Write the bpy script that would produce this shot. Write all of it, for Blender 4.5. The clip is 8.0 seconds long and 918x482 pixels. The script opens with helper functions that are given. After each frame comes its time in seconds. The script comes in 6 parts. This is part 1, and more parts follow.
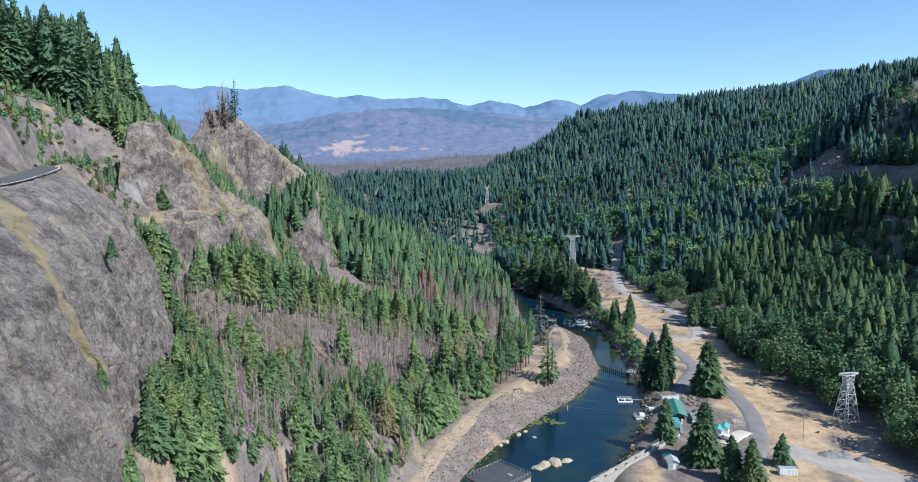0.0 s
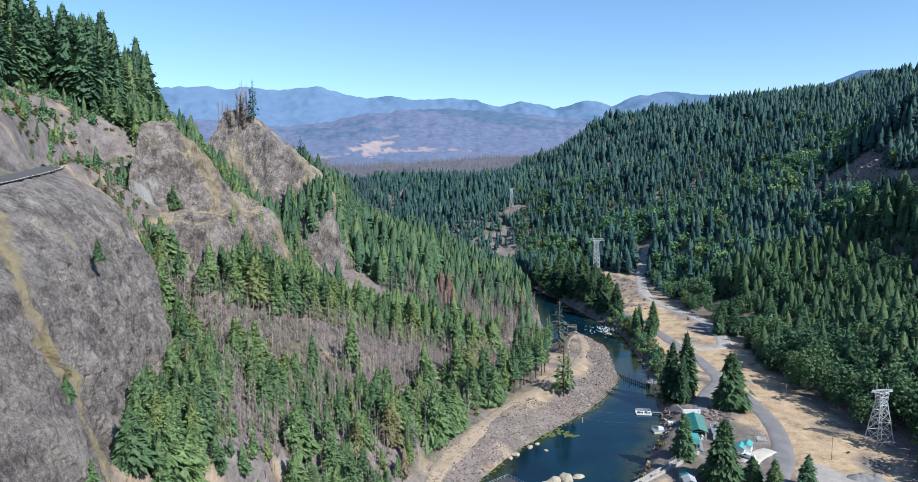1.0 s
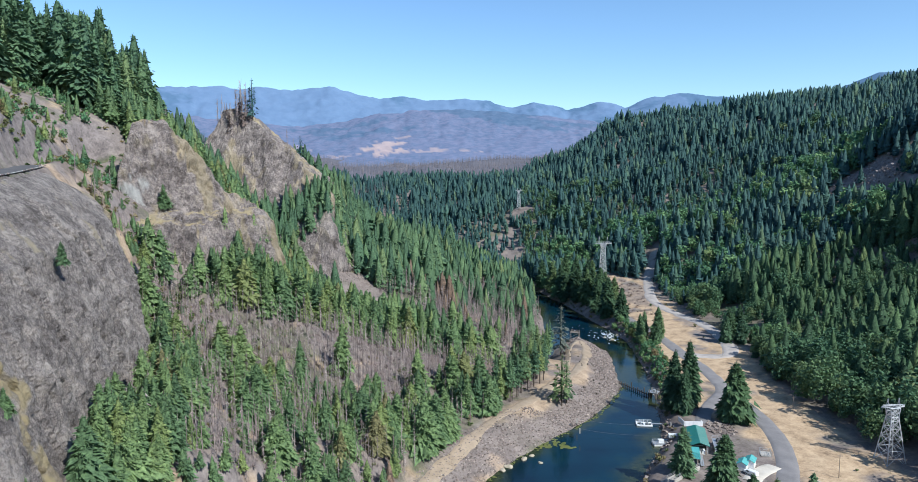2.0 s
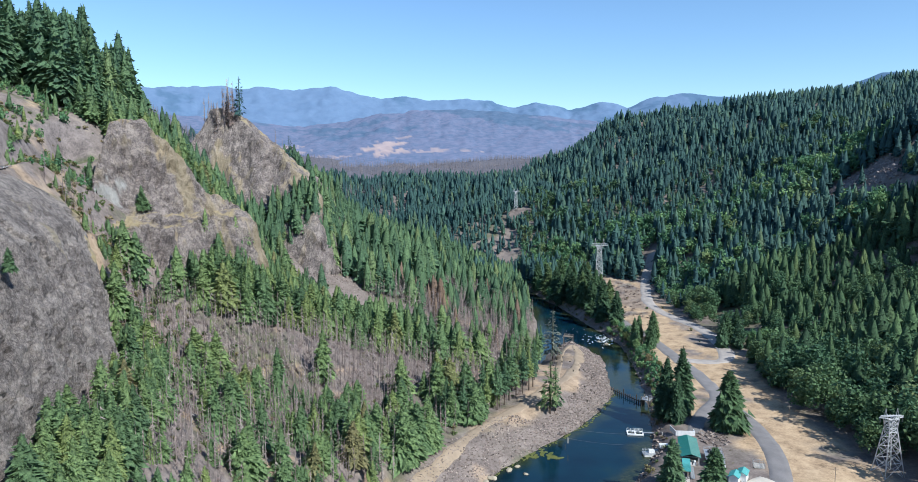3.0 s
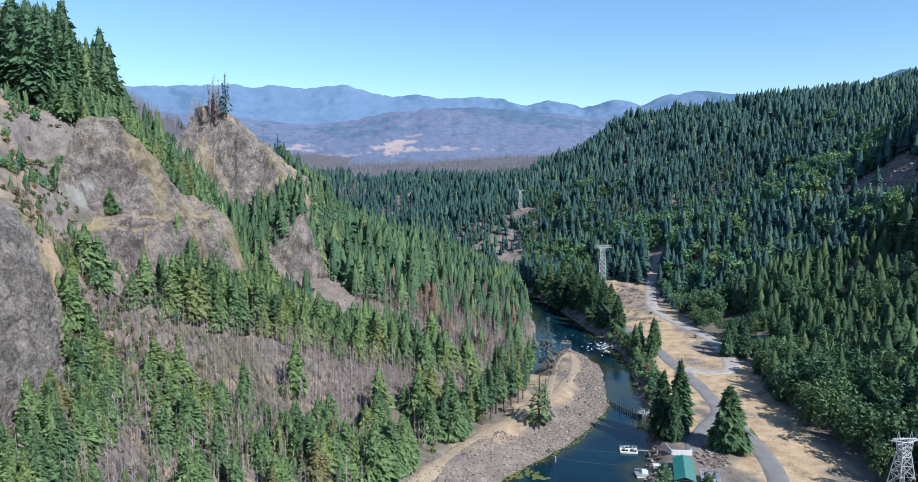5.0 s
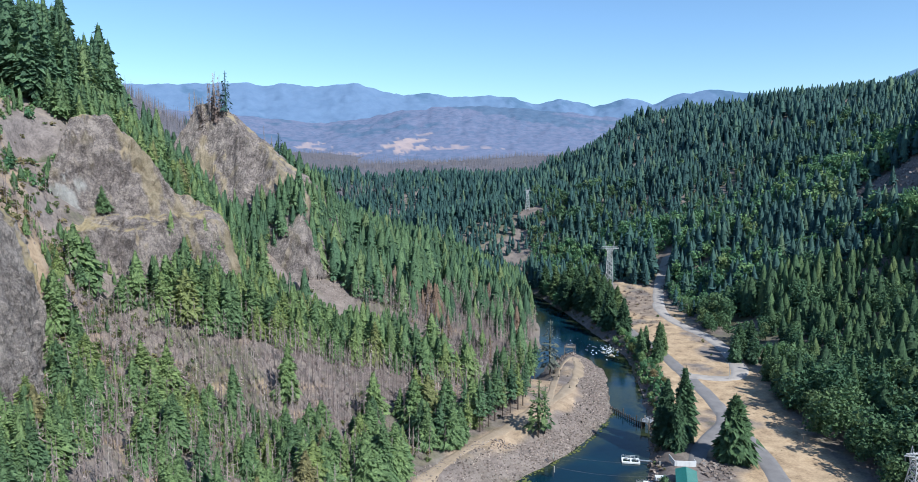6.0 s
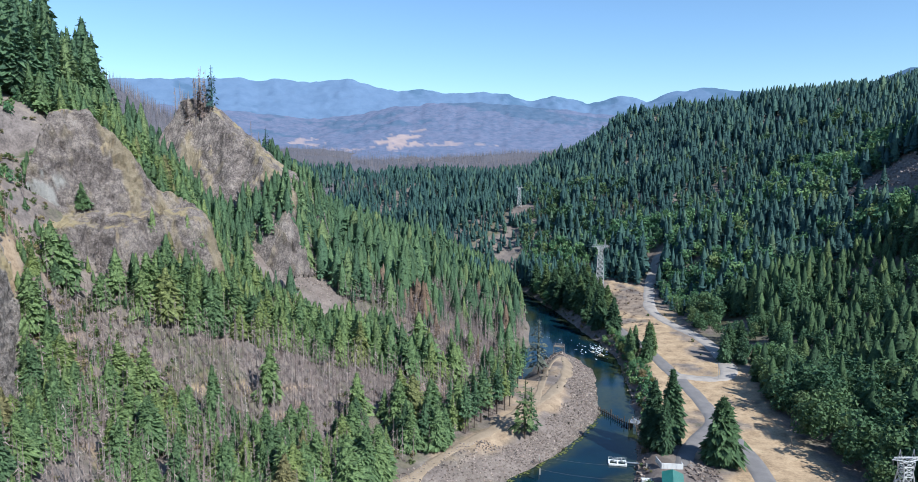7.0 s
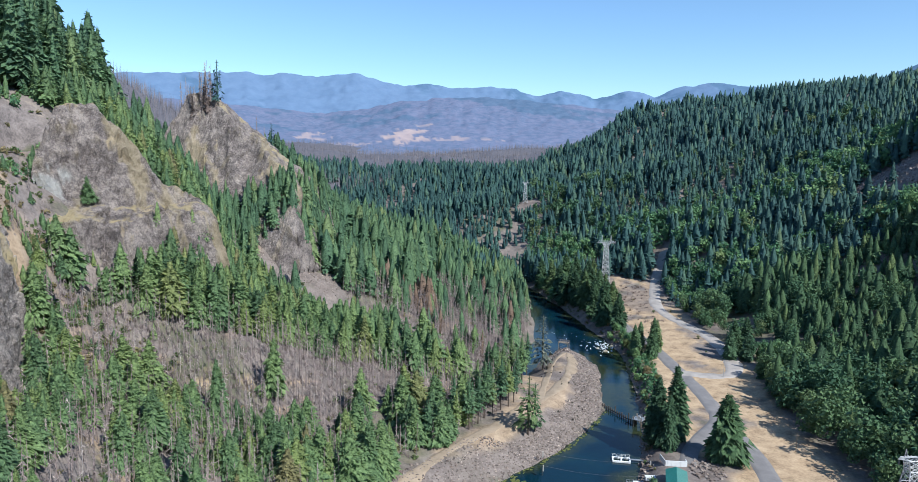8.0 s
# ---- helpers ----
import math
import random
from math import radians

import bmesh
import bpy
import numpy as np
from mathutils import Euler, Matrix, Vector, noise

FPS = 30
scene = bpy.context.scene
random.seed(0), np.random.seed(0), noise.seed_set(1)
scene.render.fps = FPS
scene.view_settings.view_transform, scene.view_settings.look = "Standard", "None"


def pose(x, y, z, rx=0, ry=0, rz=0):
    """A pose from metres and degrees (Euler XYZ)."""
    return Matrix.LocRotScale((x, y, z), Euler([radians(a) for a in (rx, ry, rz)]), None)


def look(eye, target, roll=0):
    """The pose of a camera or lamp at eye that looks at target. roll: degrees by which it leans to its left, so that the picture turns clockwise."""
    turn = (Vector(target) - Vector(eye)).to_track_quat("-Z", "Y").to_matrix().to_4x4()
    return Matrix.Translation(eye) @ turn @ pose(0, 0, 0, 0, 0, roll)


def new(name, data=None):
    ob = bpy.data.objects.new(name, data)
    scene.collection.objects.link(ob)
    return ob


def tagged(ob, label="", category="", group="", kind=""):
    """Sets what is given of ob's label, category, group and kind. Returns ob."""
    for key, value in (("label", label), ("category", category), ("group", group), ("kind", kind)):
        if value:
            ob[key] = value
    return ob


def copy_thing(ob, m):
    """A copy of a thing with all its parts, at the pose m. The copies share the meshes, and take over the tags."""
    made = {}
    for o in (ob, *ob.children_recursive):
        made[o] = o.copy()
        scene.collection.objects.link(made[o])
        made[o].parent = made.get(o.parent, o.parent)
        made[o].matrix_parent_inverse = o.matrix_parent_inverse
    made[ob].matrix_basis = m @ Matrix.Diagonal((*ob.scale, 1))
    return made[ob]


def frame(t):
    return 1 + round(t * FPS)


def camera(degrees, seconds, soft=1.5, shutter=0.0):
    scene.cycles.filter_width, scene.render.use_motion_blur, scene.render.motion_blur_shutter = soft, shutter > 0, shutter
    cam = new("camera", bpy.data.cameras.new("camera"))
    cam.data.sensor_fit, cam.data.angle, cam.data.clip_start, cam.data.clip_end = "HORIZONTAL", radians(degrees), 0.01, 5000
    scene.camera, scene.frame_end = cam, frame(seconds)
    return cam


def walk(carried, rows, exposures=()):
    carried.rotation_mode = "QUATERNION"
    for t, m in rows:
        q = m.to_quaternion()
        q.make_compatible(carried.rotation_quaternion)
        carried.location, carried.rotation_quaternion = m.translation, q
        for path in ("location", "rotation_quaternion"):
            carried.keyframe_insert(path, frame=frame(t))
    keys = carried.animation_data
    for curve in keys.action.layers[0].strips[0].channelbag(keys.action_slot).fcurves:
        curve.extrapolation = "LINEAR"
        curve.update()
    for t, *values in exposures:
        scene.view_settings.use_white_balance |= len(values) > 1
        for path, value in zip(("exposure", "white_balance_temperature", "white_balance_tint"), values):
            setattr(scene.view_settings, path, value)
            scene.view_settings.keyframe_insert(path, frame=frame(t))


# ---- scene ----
cam = camera(68.6, 8.0, soft=0.75)
PATH = [
    (0, (-23.966, -4.303, 108.699), (-23.98, -2.315, 108.48), -1.0),
    (0.5, (-20.164, 0.437, 108.79), (-20.228, 2.425, 108.574), -0.9),
    (1, (-16.763, 4.828, 108.979), (-16.865, 6.814, 108.764), -0.7),
    (1.5, (-13.354, 9.348, 109.044), (-13.481, 11.333, 108.831), -0.5),
    (3, (-3.417, 22.682, 109.479), (-3.564, 24.666, 109.267), -0.3),
    (3.5, (-0.484, 27.109, 109.584), (-0.637, 29.092, 109.372), -0.4),
    (4, (2.243, 31.263, 109.718), (2.082, 33.245, 109.505), -0.3),
    (4.5, (4.89, 35.512, 109.938), (4.719, 37.493, 109.723), -0.3),
    (6, (11.646, 47.812, 110.776), (11.427, 49.788, 110.555), -0.1),
    (6.5, (13.27, 50.504, 111.034), (13.046, 52.479, 110.81), 0.0),
    (7, (14.25, 51.921, 111.23), (14.049, 53.897, 110.999), 0.2),
    (7.5, (14.553, 52.5, 111.343), (14.34, 54.474, 111.102), 0.3),
    (8, (14.83, 52.657, 111.452), (14.611, 54.629, 111.206), 0.4),
]
walk(cam, [(t, look(eye, target, roll)) for t, eye, target, roll in PATH],
     exposures=[(0.0, 0.34, 5820, 4.5), (8.0, 0.34, 5820, 4.5)])

# ---- sky and sun ----
SUN = Vector((0.585, -0.455, 0.67)).normalized()
world = bpy.data.worlds.new("sky")
scene.world = world
world.use_nodes = True
wt = world.node_tree
sky = wt.nodes.new("ShaderNodeTexSky")
sky.sky_type = "NISHITA"
sky.sun_disc = False
sky.sun_elevation = math.asin(SUN.z)
sky.sun_rotation = math.atan2(SUN.x, SUN.y)
sky.altitude = 300
sky.air_density, sky.dust_density, sky.ozone_density = 1.0, 0.0, 4.2
wt.links.new(sky.outputs[0], wt.nodes["Background"].inputs[0])
wt.nodes["Background"].inputs[1].default_value = 0.13
sun = new("sun", bpy.data.lights.new("sun", "SUN"))
sun.data.energy, sun.data.angle, sun.data.color = 4.9, radians(0.55), (1.0, 0.93, 0.84)
sun.matrix_world = look(SUN * 100, (0, 0, 0))


# ---- noise on arrays ----
def hash2(i, j, s):
    v = np.sin(i * 127.1 + j * 311.7 + s * 74.7) * 43758.5453
    return v - np.floor(v)


def vnoise(x, y, s=0):
    i, j = np.floor(x), np.floor(y)
    f, g = x - i, y - j
    f, g = f * f * (3 - 2 * f), g * g * (3 - 2 * g)
    a = hash2(i, j, s) * (1 - f) + hash2(i + 1, j, s) * f
    b = hash2(i, j + 1, s) * (1 - f) + hash2(i + 1, j + 1, s) * f
    return (a * (1 - g) + b * g) * 2 - 1


def fbm(x, y, size, octaves=4, s=0, gain=0.5):
    x, y = np.asarray(x, float) / size, np.asarray(y, float) / size
    out, amp = 0.0, 1.0
    for k in range(octaves):
        out = out + amp * vnoise(x + 17.3 * k, y - 9.1 * k, s + k)
        x, y, amp = x * 2.03 + 0.31 * y, y * 2.03 - 0.31 * x, amp * gain
    return out


def cells(x, y, size, s=0):
    """Broken blocks: a random number for the nearest of scattered points."""
    x, y = np.asarray(x, float) / size, np.asarray(y, float) / size
    i, j = np.floor(x), np.floor(y)
    best, number = np.full(x.shape, 9.0), np.zeros(x.shape)
    for a in (-1, 0, 1):
        for b in (-1, 0, 1):
            u, v = i + a, j + b
            d = (u + hash2(u, v, s) - x) ** 2 + (v + hash2(u, v, s + 1) - y) ** 2
            number = np.where(d < best, hash2(u, v, s + 2), number)
            best = np.minimum(best, d)
    return number - 0.5


def blocks(x, y, size, s=0):
    """Rugged stepped relief: three sizes of broken block."""
    wx, wy = x + size * 0.3 * fbm(x, y, size, 3, s + 20), y + size * 0.3 * fbm(x, y, size, 3, s + 30)
    return cells(wx, wy, size, s) + 0.5 * cells(wx, wy, size * 0.42, s + 5) + 0.24 * cells(wx, wy, size * 0.18, s + 9)


def ramp(v, a, b):
    t = np.clip((v - a) / (b - a), 0, 1)
    return t * t * (3 - 2 * t)


# ---- materials ----
def nodes_of(name):
    m = bpy.data.materials.new(name)
    m.use_nodes = True
    return m, m.node_tree.nodes, m.node_tree.links, m.node_tree.nodes["Principled BSDF"]


def coords(nodes, links, scale, squash=(1, 1, 1)):
    tc = nodes.new("ShaderNodeNewGeometry")
    mp = nodes.new("ShaderNodeMapping")
    mp.inputs["Scale"].default_value = [scale * k for k in squash]
    links.new(tc.outputs["Position"], mp.inputs[0])
    return mp.outputs[0]


def noise_node(nodes, links, scale, detail=5, rough=0.6, squash=(1, 1, 1)):
    n = nodes.new("ShaderNodeTexNoise")
    n.inputs["Scale"].default_value = 1.0
    n.inputs["Detail"].default_value, n.inputs["Roughness"].default_value = detail, rough
    links.new(coords(nodes, links, scale, squash), n.inputs["Vector"])
    return n.outputs["Fac"]


def ramp_node(nodes, links, fac, stops):
    r = nodes.new("ShaderNodeValToRGB")
    while len(r.color_ramp.elements) < len(stops):
        r.color_ramp.elements.new(0.5)
    for e, (p, c) in zip(r.color_ramp.elements, stops):
        e.position, e.color = p, (*c, 1)
    links.new(fac, r.inputs[0])
    return r.outputs[0]


def mix_node(nodes, links, fac, a, b, kind="MIX"):
    m = nodes.new("ShaderNodeMix")
    m.data_type, m.blend_type = "RGBA", kind
    for sock, v in ((m.inputs[0], fac), (m.inputs[6], a), (m.inputs[7], b)):
        if isinstance(v, (int, float)):
            sock.default_value = v
        elif isinstance(v, tuple):
            sock.default_value = (*v, 1)
        else:
            links.new(v, sock)
    return m.outputs[2]


def maths(nodes, links, op, a, b=0.0, clamp=False):
    m = nodes.new("ShaderNodeMath")
    m.operation, m.use_clamp = op, clamp
    for sock, v in ((m.inputs[0], a), (m.inputs[1], b)):
        if isinstance(v, (int, float)):
            sock.default_value = v
        else:
            links.new(v, sock)
    return m.outputs[0]


def bump(nodes, links, bsdf, height, strength, distance):
    b = nodes.new("ShaderNodeBump")
    b.inputs["Strength"].default_value, b.inputs["Distance"].default_value = strength, distance
    links.new(height, b.inputs["Height"])
    links.new(b.outputs[0], bsdf.inputs["Normal"])


def surface(name, dark, light, scale=1.0, rough=0.8, metal=0.0, relief=0.2, distance=0.05, fine=6.0):
    """A worn surface: two scales of stain between two colours, with fine relief."""
    m, n, k, p = nodes_of(name)
    big, small = noise_node(n, k, 0.25 * scale, 4), noise_node(n, k, fine * scale, 4)
    both = maths(n, k, "ADD", maths(n, k, "MULTIPLY", big, 0.6), maths(n, k, "MULTIPLY", small, 0.4))
    k.new(ramp_node(n, k, both, [(0.35, dark), (0.65, light)]), p.inputs["Base Color"])
    p.inputs["Roughness"].default_value, p.inputs["Metallic"].default_value = rough, metal
    bump(n, k, p, small, relief, distance)
    return m


def foliage(name, stops, grain=0.9, through_light=0.0):
    """Needles or leaves: each tree has its own tint, each spray its own shade."""
    m, n, k, p = nodes_of(name)
    info, geo, att = n.new("ShaderNodeObjectInfo"), n.new("ShaderNodeNewGeometry"), n.new("ShaderNodeAttribute")
    att.attribute_name = "tint"
    tint = maths(n, k, "FRACT", maths(n, k, "ADD", info.outputs["Random"], att.outputs["Fac"]))
    col = ramp_node(n, k, tint, stops)
    spray = ramp_node(n, k, geo.outputs["Random Per Island"], [(0.0, (0.80, 0.81, 0.82)), (1.0, (1.18, 1.16, 1.12))])
    col = mix_node(n, k, 1.0, col, spray, "MULTIPLY")
    tuft = ramp_node(n, k, noise_node(n, k, 1.1, 5, 0.8), [(0.36, (0.32, 0.36, 0.40)), (0.62, (1.62, 1.55, 1.42))])
    col = mix_node(n, k, grain, col, tuft, "MULTIPLY")
    k.new(col, p.inputs["Base Color"])
    p.inputs["Roughness"].default_value = 0.75
    p.inputs["Specular IOR Level"].default_value = 0.25
    if through_light:
        glow, both = n.new("ShaderNodeBsdfTranslucent"), n.new("ShaderNodeMixShader")
        k.new(col, glow.inputs["Color"])
        both.inputs["Fac"].default_value = through_light
        k.new(p.outputs[0], both.inputs[1])
        k.new(glow.outputs[0], both.inputs[2])
        k.new(both.outputs[0], n["Material Output"].inputs["Surface"])
    return m


FIR = foliage("fir_needles", [(0.0, (0.108, 0.182, 0.098)), (0.35, (0.153, 0.242, 0.118)), (0.7, (0.200, 0.290, 0.130)), (0.96, (0.238, 0.302, 0.120)), (1.0, (0.237, 0.225, 0.118))], 0.75, 0.34)
DEEPFIR = foliage("dark_fir_needles", [(0.0, (0.071, 0.133, 0.085)), (0.4, (0.099, 0.176, 0.099)), (0.8, (0.133, 0.216, 0.111)), (1.0, (0.179, 0.238, 0.111))], 0.8, 0.22)
HEROFIR = foliage("river_fir_needles", [(0.0, (0.042, 0.084, 0.047)), (0.4, (0.058, 0.111, 0.059)), (0.8, (0.081, 0.142, 0.067)), (1.0, (0.118, 0.168, 0.073))], 0.8, 0.12)
GREYFIR = foliage("half_dead_needles", [(0.0, (0.13, 0.15, 0.125)), (1.0, (0.21, 0.21, 0.185))], 0.6, 0.15)
# Blue of the distance haze is mixed into these needle colours.
HAZEFIR = foliage("haze_blue_fir_needles", [(0.0, (0.032, 0.076, 0.082)), (0.5, (0.049, 0.107, 0.108)), (0.85, (0.068, 0.137, 0.118)), (1.0, (0.110, 0.171, 0.108))], 0.75, 0.1)
LEAF = foliage("broad_leaves", [(0.0, (0.086, 0.188, 0.101)), (0.5, (0.125, 0.244, 0.119)), (0.88, (0.171, 0.282, 0.123)), (1.0, (0.220, 0.293, 0.130))], 0.5, 0.2)
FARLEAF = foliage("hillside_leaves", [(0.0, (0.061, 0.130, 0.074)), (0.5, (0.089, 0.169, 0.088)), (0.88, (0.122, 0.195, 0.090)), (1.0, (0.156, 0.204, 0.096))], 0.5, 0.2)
SHRUB = foliage("shrub_leaves", [(0.0, (0.10, 0.15, 0.06)), (0.4, (0.14, 0.18, 0.075)), (0.7, (0.22, 0.20, 0.10)), (1.0, (0.28, 0.22, 0.13))], 0.55, 0.25)
RUST = foliage("scorched_needles", [(0.0, (0.185, 0.130, 0.098)), (0.5, (0.23, 0.168, 0.130)), (1.0, (0.24, 0.195, 0.155))], 0.7, 0.2)
# Dead-wood grey, shifted to blue for the haze up the valley.
FARDEAD = foliage("hazed_dead_wood", [(0.0, (0.10, 0.095, 0.115)), (1.0, (0.19, 0.175, 0.195))])
DRYFIR = foliage("dry_dead_needles", [(0.0, (0.13, 0.098, 0.088)), (0.5, (0.19, 0.145, 0.13)), (1.0, (0.25, 0.20, 0.18))], 0.5)
DEAD = foliage("dead_wood", [(0.0, (0.165, 0.132, 0.128)), (0.5, (0.255, 0.208, 0.203)), (0.9, (0.31, 0.262, 0.25)), (1.0, (0.38, 0.34, 0.32))], 0.4)
BARK = surface("bark", (0.045, 0.034, 0.028), (0.12, 0.09, 0.07), fine=4)

ASPHALT = surface("asphalt", (0.17, 0.158, 0.155), (0.26, 0.24, 0.235), scale=0.7, rough=0.85)
GRAVEL = surface("gravel_track", (0.30, 0.265, 0.24), (0.46, 0.41, 0.37), scale=0.8, rough=0.95)
DIRT = surface("dirt_track", (0.25, 0.19, 0.13), (0.39, 0.305, 0.22), scale=0.8, rough=0.95)
GREYGRAVEL = surface("grey_gravel", (0.15, 0.14, 0.14), (0.27, 0.26, 0.255), rough=0.95, fine=9)
DARKASPHALT = surface("dark_asphalt", (0.07, 0.068, 0.07), (0.12, 0.115, 0.115), scale=0.7, rough=0.85)
CONCRETE = surface("concrete", (0.30, 0.28, 0.25), (0.48, 0.45, 0.41), rough=0.9)
PALECONC = surface("pale_concrete_pad", (0.48, 0.43, 0.36), (0.62, 0.56, 0.48), rough=0.9)
TOWERSTEEL = surface("tower_steel", (0.38, 0.39, 0.40), (0.54, 0.55, 0.56), rough=0.55, metal=0.15)
STEEL = surface("galvanised_steel", (0.42, 0.43, 0.44), (0.62, 0.63, 0.64), rough=0.45, metal=0.6)
WHITE = surface("white_paint", (0.66, 0.67, 0.67), (0.82, 0.82, 0.81), rough=0.5)
TEAL = surface("teal_metal_roofing", (0.022, 0.135, 0.115), (0.038, 0.19, 0.165), rough=0.4)
TEALPALE = surface("pale_teal_roofing", (0.07, 0.32, 0.31), (0.12, 0.40, 0.39), rough=0.45)
GREYWALL = surface("grey_cladding", (0.30, 0.33, 0.35), (0.42, 0.45, 0.47), rough=0.6)
DARKROOF = surface("dark_roofing", (0.05, 0.05, 0.055), (0.085, 0.085, 0.09), rough=0.85)
TIMBER = surface("weathered_timber", (0.16, 0.13, 0.10), (0.30, 0.25, 0.20), rough=0.9, fine=9)
DARKTIMBER = surface("wet_timber", (0.05, 0.04, 0.035), (0.10, 0.08, 0.065), rough=0.8)
PALESTONE = foliage("pale_broken_rock", [(0.0, (0.16, 0.135, 0.14)), (0.6, (0.25, 0.21, 0.21)), (1.0, (0.34, 0.29, 0.28))])
STONE = foliage("broken_rock", [(0.0, (0.131, 0.105, 0.098)), (0.6, (0.231, 0.191, 0.177)), (1.0, (0.350, 0.300, 0.275))])
BOULDER = surface("river_boulder", (0.30, 0.26, 0.19), (0.50, 0.43, 0.32), rough=0.9)
ALGAE = surface("river_weed", (0.06, 0.08, 0.015), (0.16, 0.165, 0.04), fine=3)
DARKGLASS = surface("dark_opening", (0.02, 0.02, 0.02), (0.03, 0.03, 0.03), rough=0.3)
WIRE = surface("steel_wire", (0.10, 0.10, 0.11), (0.16, 0.16, 0.17), rough=0.5, metal=0.7)
LINE = surface("road_line_paint", (0.6, 0.58, 0.52), (0.74, 0.72, 0.66), rough=0.7)


def rock_material(name, dark, mid, light, ochre, grass):
    m, n, k, p = nodes_of(name)
    streak = noise_node(n, k, 0.14, 8, 0.72, (1, 0.8, 1.25))
    grain = noise_node(n, k, 1.1, 7, 0.8, (1, 1, 1))
    speck = noise_node(n, k, 3.2, 5, 0.75)
    tone = maths(n, k, "ADD", maths(n, k, "MULTIPLY", streak, 0.38), maths(n, k, "ADD", maths(n, k, "MULTIPLY", grain, 0.34), maths(n, k, "MULTIPLY", speck, 0.28)))
    base = ramp_node(n, k, tone, [(0.435, dark), (0.50, mid), (0.555, light)])
    for size, depth in ((0.11, 0.4), (0.45, 0.4)):
        vein = noise_node(n, k, size, 5, 0.68, (1, 1, 0.5))
        line = maths(n, k, "ABSOLUTE", maths(n, k, "SUBTRACT", vein, 0.5))
        base = mix_node(n, k, depth, base, ramp_node(n, k, line, [(0.0, (0.25, 0.24, 0.24)), (0.025, (1, 1, 1))]), "MULTIPLY")
    patch = noise_node(n, k, 0.075, 7, 0.7, (1, 1, 0.32))
    base = mix_node(n, k, ramp_node(n, k, patch, [(grass, (0, 0, 0)), (grass + 0.07, (1, 1, 1))]), base, ochre)
    att = n.new("ShaderNodeAttribute")
    att.attribute_name = "tint"
    base = mix_node(n, k, att.outputs["Fac"], base, mix_node(n, k, grain, (0.54, 0.44, 0.26), (0.32, 0.26, 0.15)))
    chalk = n.new("ShaderNodeAttribute")
    chalk.attribute_name = "pale"
    base = mix_node(n, k, chalk.outputs["Fac"], base, mix_node(n, k, grain, (0.30, 0.30, 0.29), (0.62, 0.60, 0.56)))
    k.new(base, p.inputs["Base Color"])
    p.inputs["Roughness"].default_value = 0.95
    p.inputs["Specular IOR Level"].default_value = 0.2
    bump(n, k, p, tone, 1.0, 2.2)
    return m


ROCK = rock_material("basalt", (0.130, 0.112, 0.104), (0.300, 0.262, 0.242), (0.468, 0.412, 0.367), (0.38, 0.325, 0.235), 0.60)
ROCKTAN = rock_material("weathered_outcrop", (0.115, 0.097, 0.093), (0.262, 0.223, 0.207), (0.43, 0.37, 0.328), (0.47, 0.375, 0.255), 0.60)


def ground_material():
    m, n, k, p = nodes_of("valley_ground")
    att = n.new("ShaderNodeAttribute")
    att.attribute_name = "zone"
    sep = n.new("ShaderNodeSeparateColor")
    k.new(att.outputs["Color"], sep.inputs[0])
    fine, mid, big = noise_node(n, k, 1.1, 6, 0.7), noise_node(n, k, 0.16, 6, 0.65), noise_node(n, k, 0.035, 4, 0.6)
    tone = maths(n, k, "ADD", maths(n, k, "MULTIPLY", mid, 0.6), maths(n, k, "MULTIPLY", fine, 0.4))
    floor = ramp_node(n, k, tone, [(0.33, (0.11, 0.092, 0.084)), (0.5, (0.205, 0.172, 0.156)), (0.66, (0.32, 0.265, 0.22))])
    green = ramp_node(n, k, tone, [(0.35, (0.05, 0.07, 0.03)), (0.65, (0.13, 0.14, 0.06))])
    floor = mix_node(n, k, ramp_node(n, k, big, [(0.52, (0, 0, 0)), (0.66, (0.8, 0.8, 0.8))]), floor, green)
    rock = ramp_node(n, k, tone, [(0.36, (0.09, 0.078, 0.075)), (0.5, (0.20, 0.17, 0.16)), (0.64, (0.30, 0.26, 0.24))])
    sand = ramp_node(n, k, tone, [(0.36, (0.22, 0.155, 0.10)), (0.47, (0.42, 0.30, 0.19)), (0.62, (0.58, 0.43, 0.28))])
    scree = ramp_node(n, k, tone, [(0.36, (0.12, 0.098, 0.088)), (0.5, (0.195, 0.16, 0.143)), (0.64, (0.29, 0.245, 0.22))])
    col = mix_node(n, k, sep.outputs[0], floor, rock)
    col = mix_node(n, k, sep.outputs[1], col, sand)
    col = mix_node(n, k, sep.outputs[2], col, scree)
    # Burnt ground up the valley, with haze blue painted into its grey.
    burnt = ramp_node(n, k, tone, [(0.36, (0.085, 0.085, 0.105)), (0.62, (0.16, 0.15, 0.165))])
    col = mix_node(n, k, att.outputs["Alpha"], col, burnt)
    k.new(col, p.inputs["Base Color"])
    p.inputs["Roughness"].default_value = 0.95
    p.inputs["Specular IOR Level"].default_value = 0.2
    bump(n, k, p, tone, 0.5, 0.45)
    return m


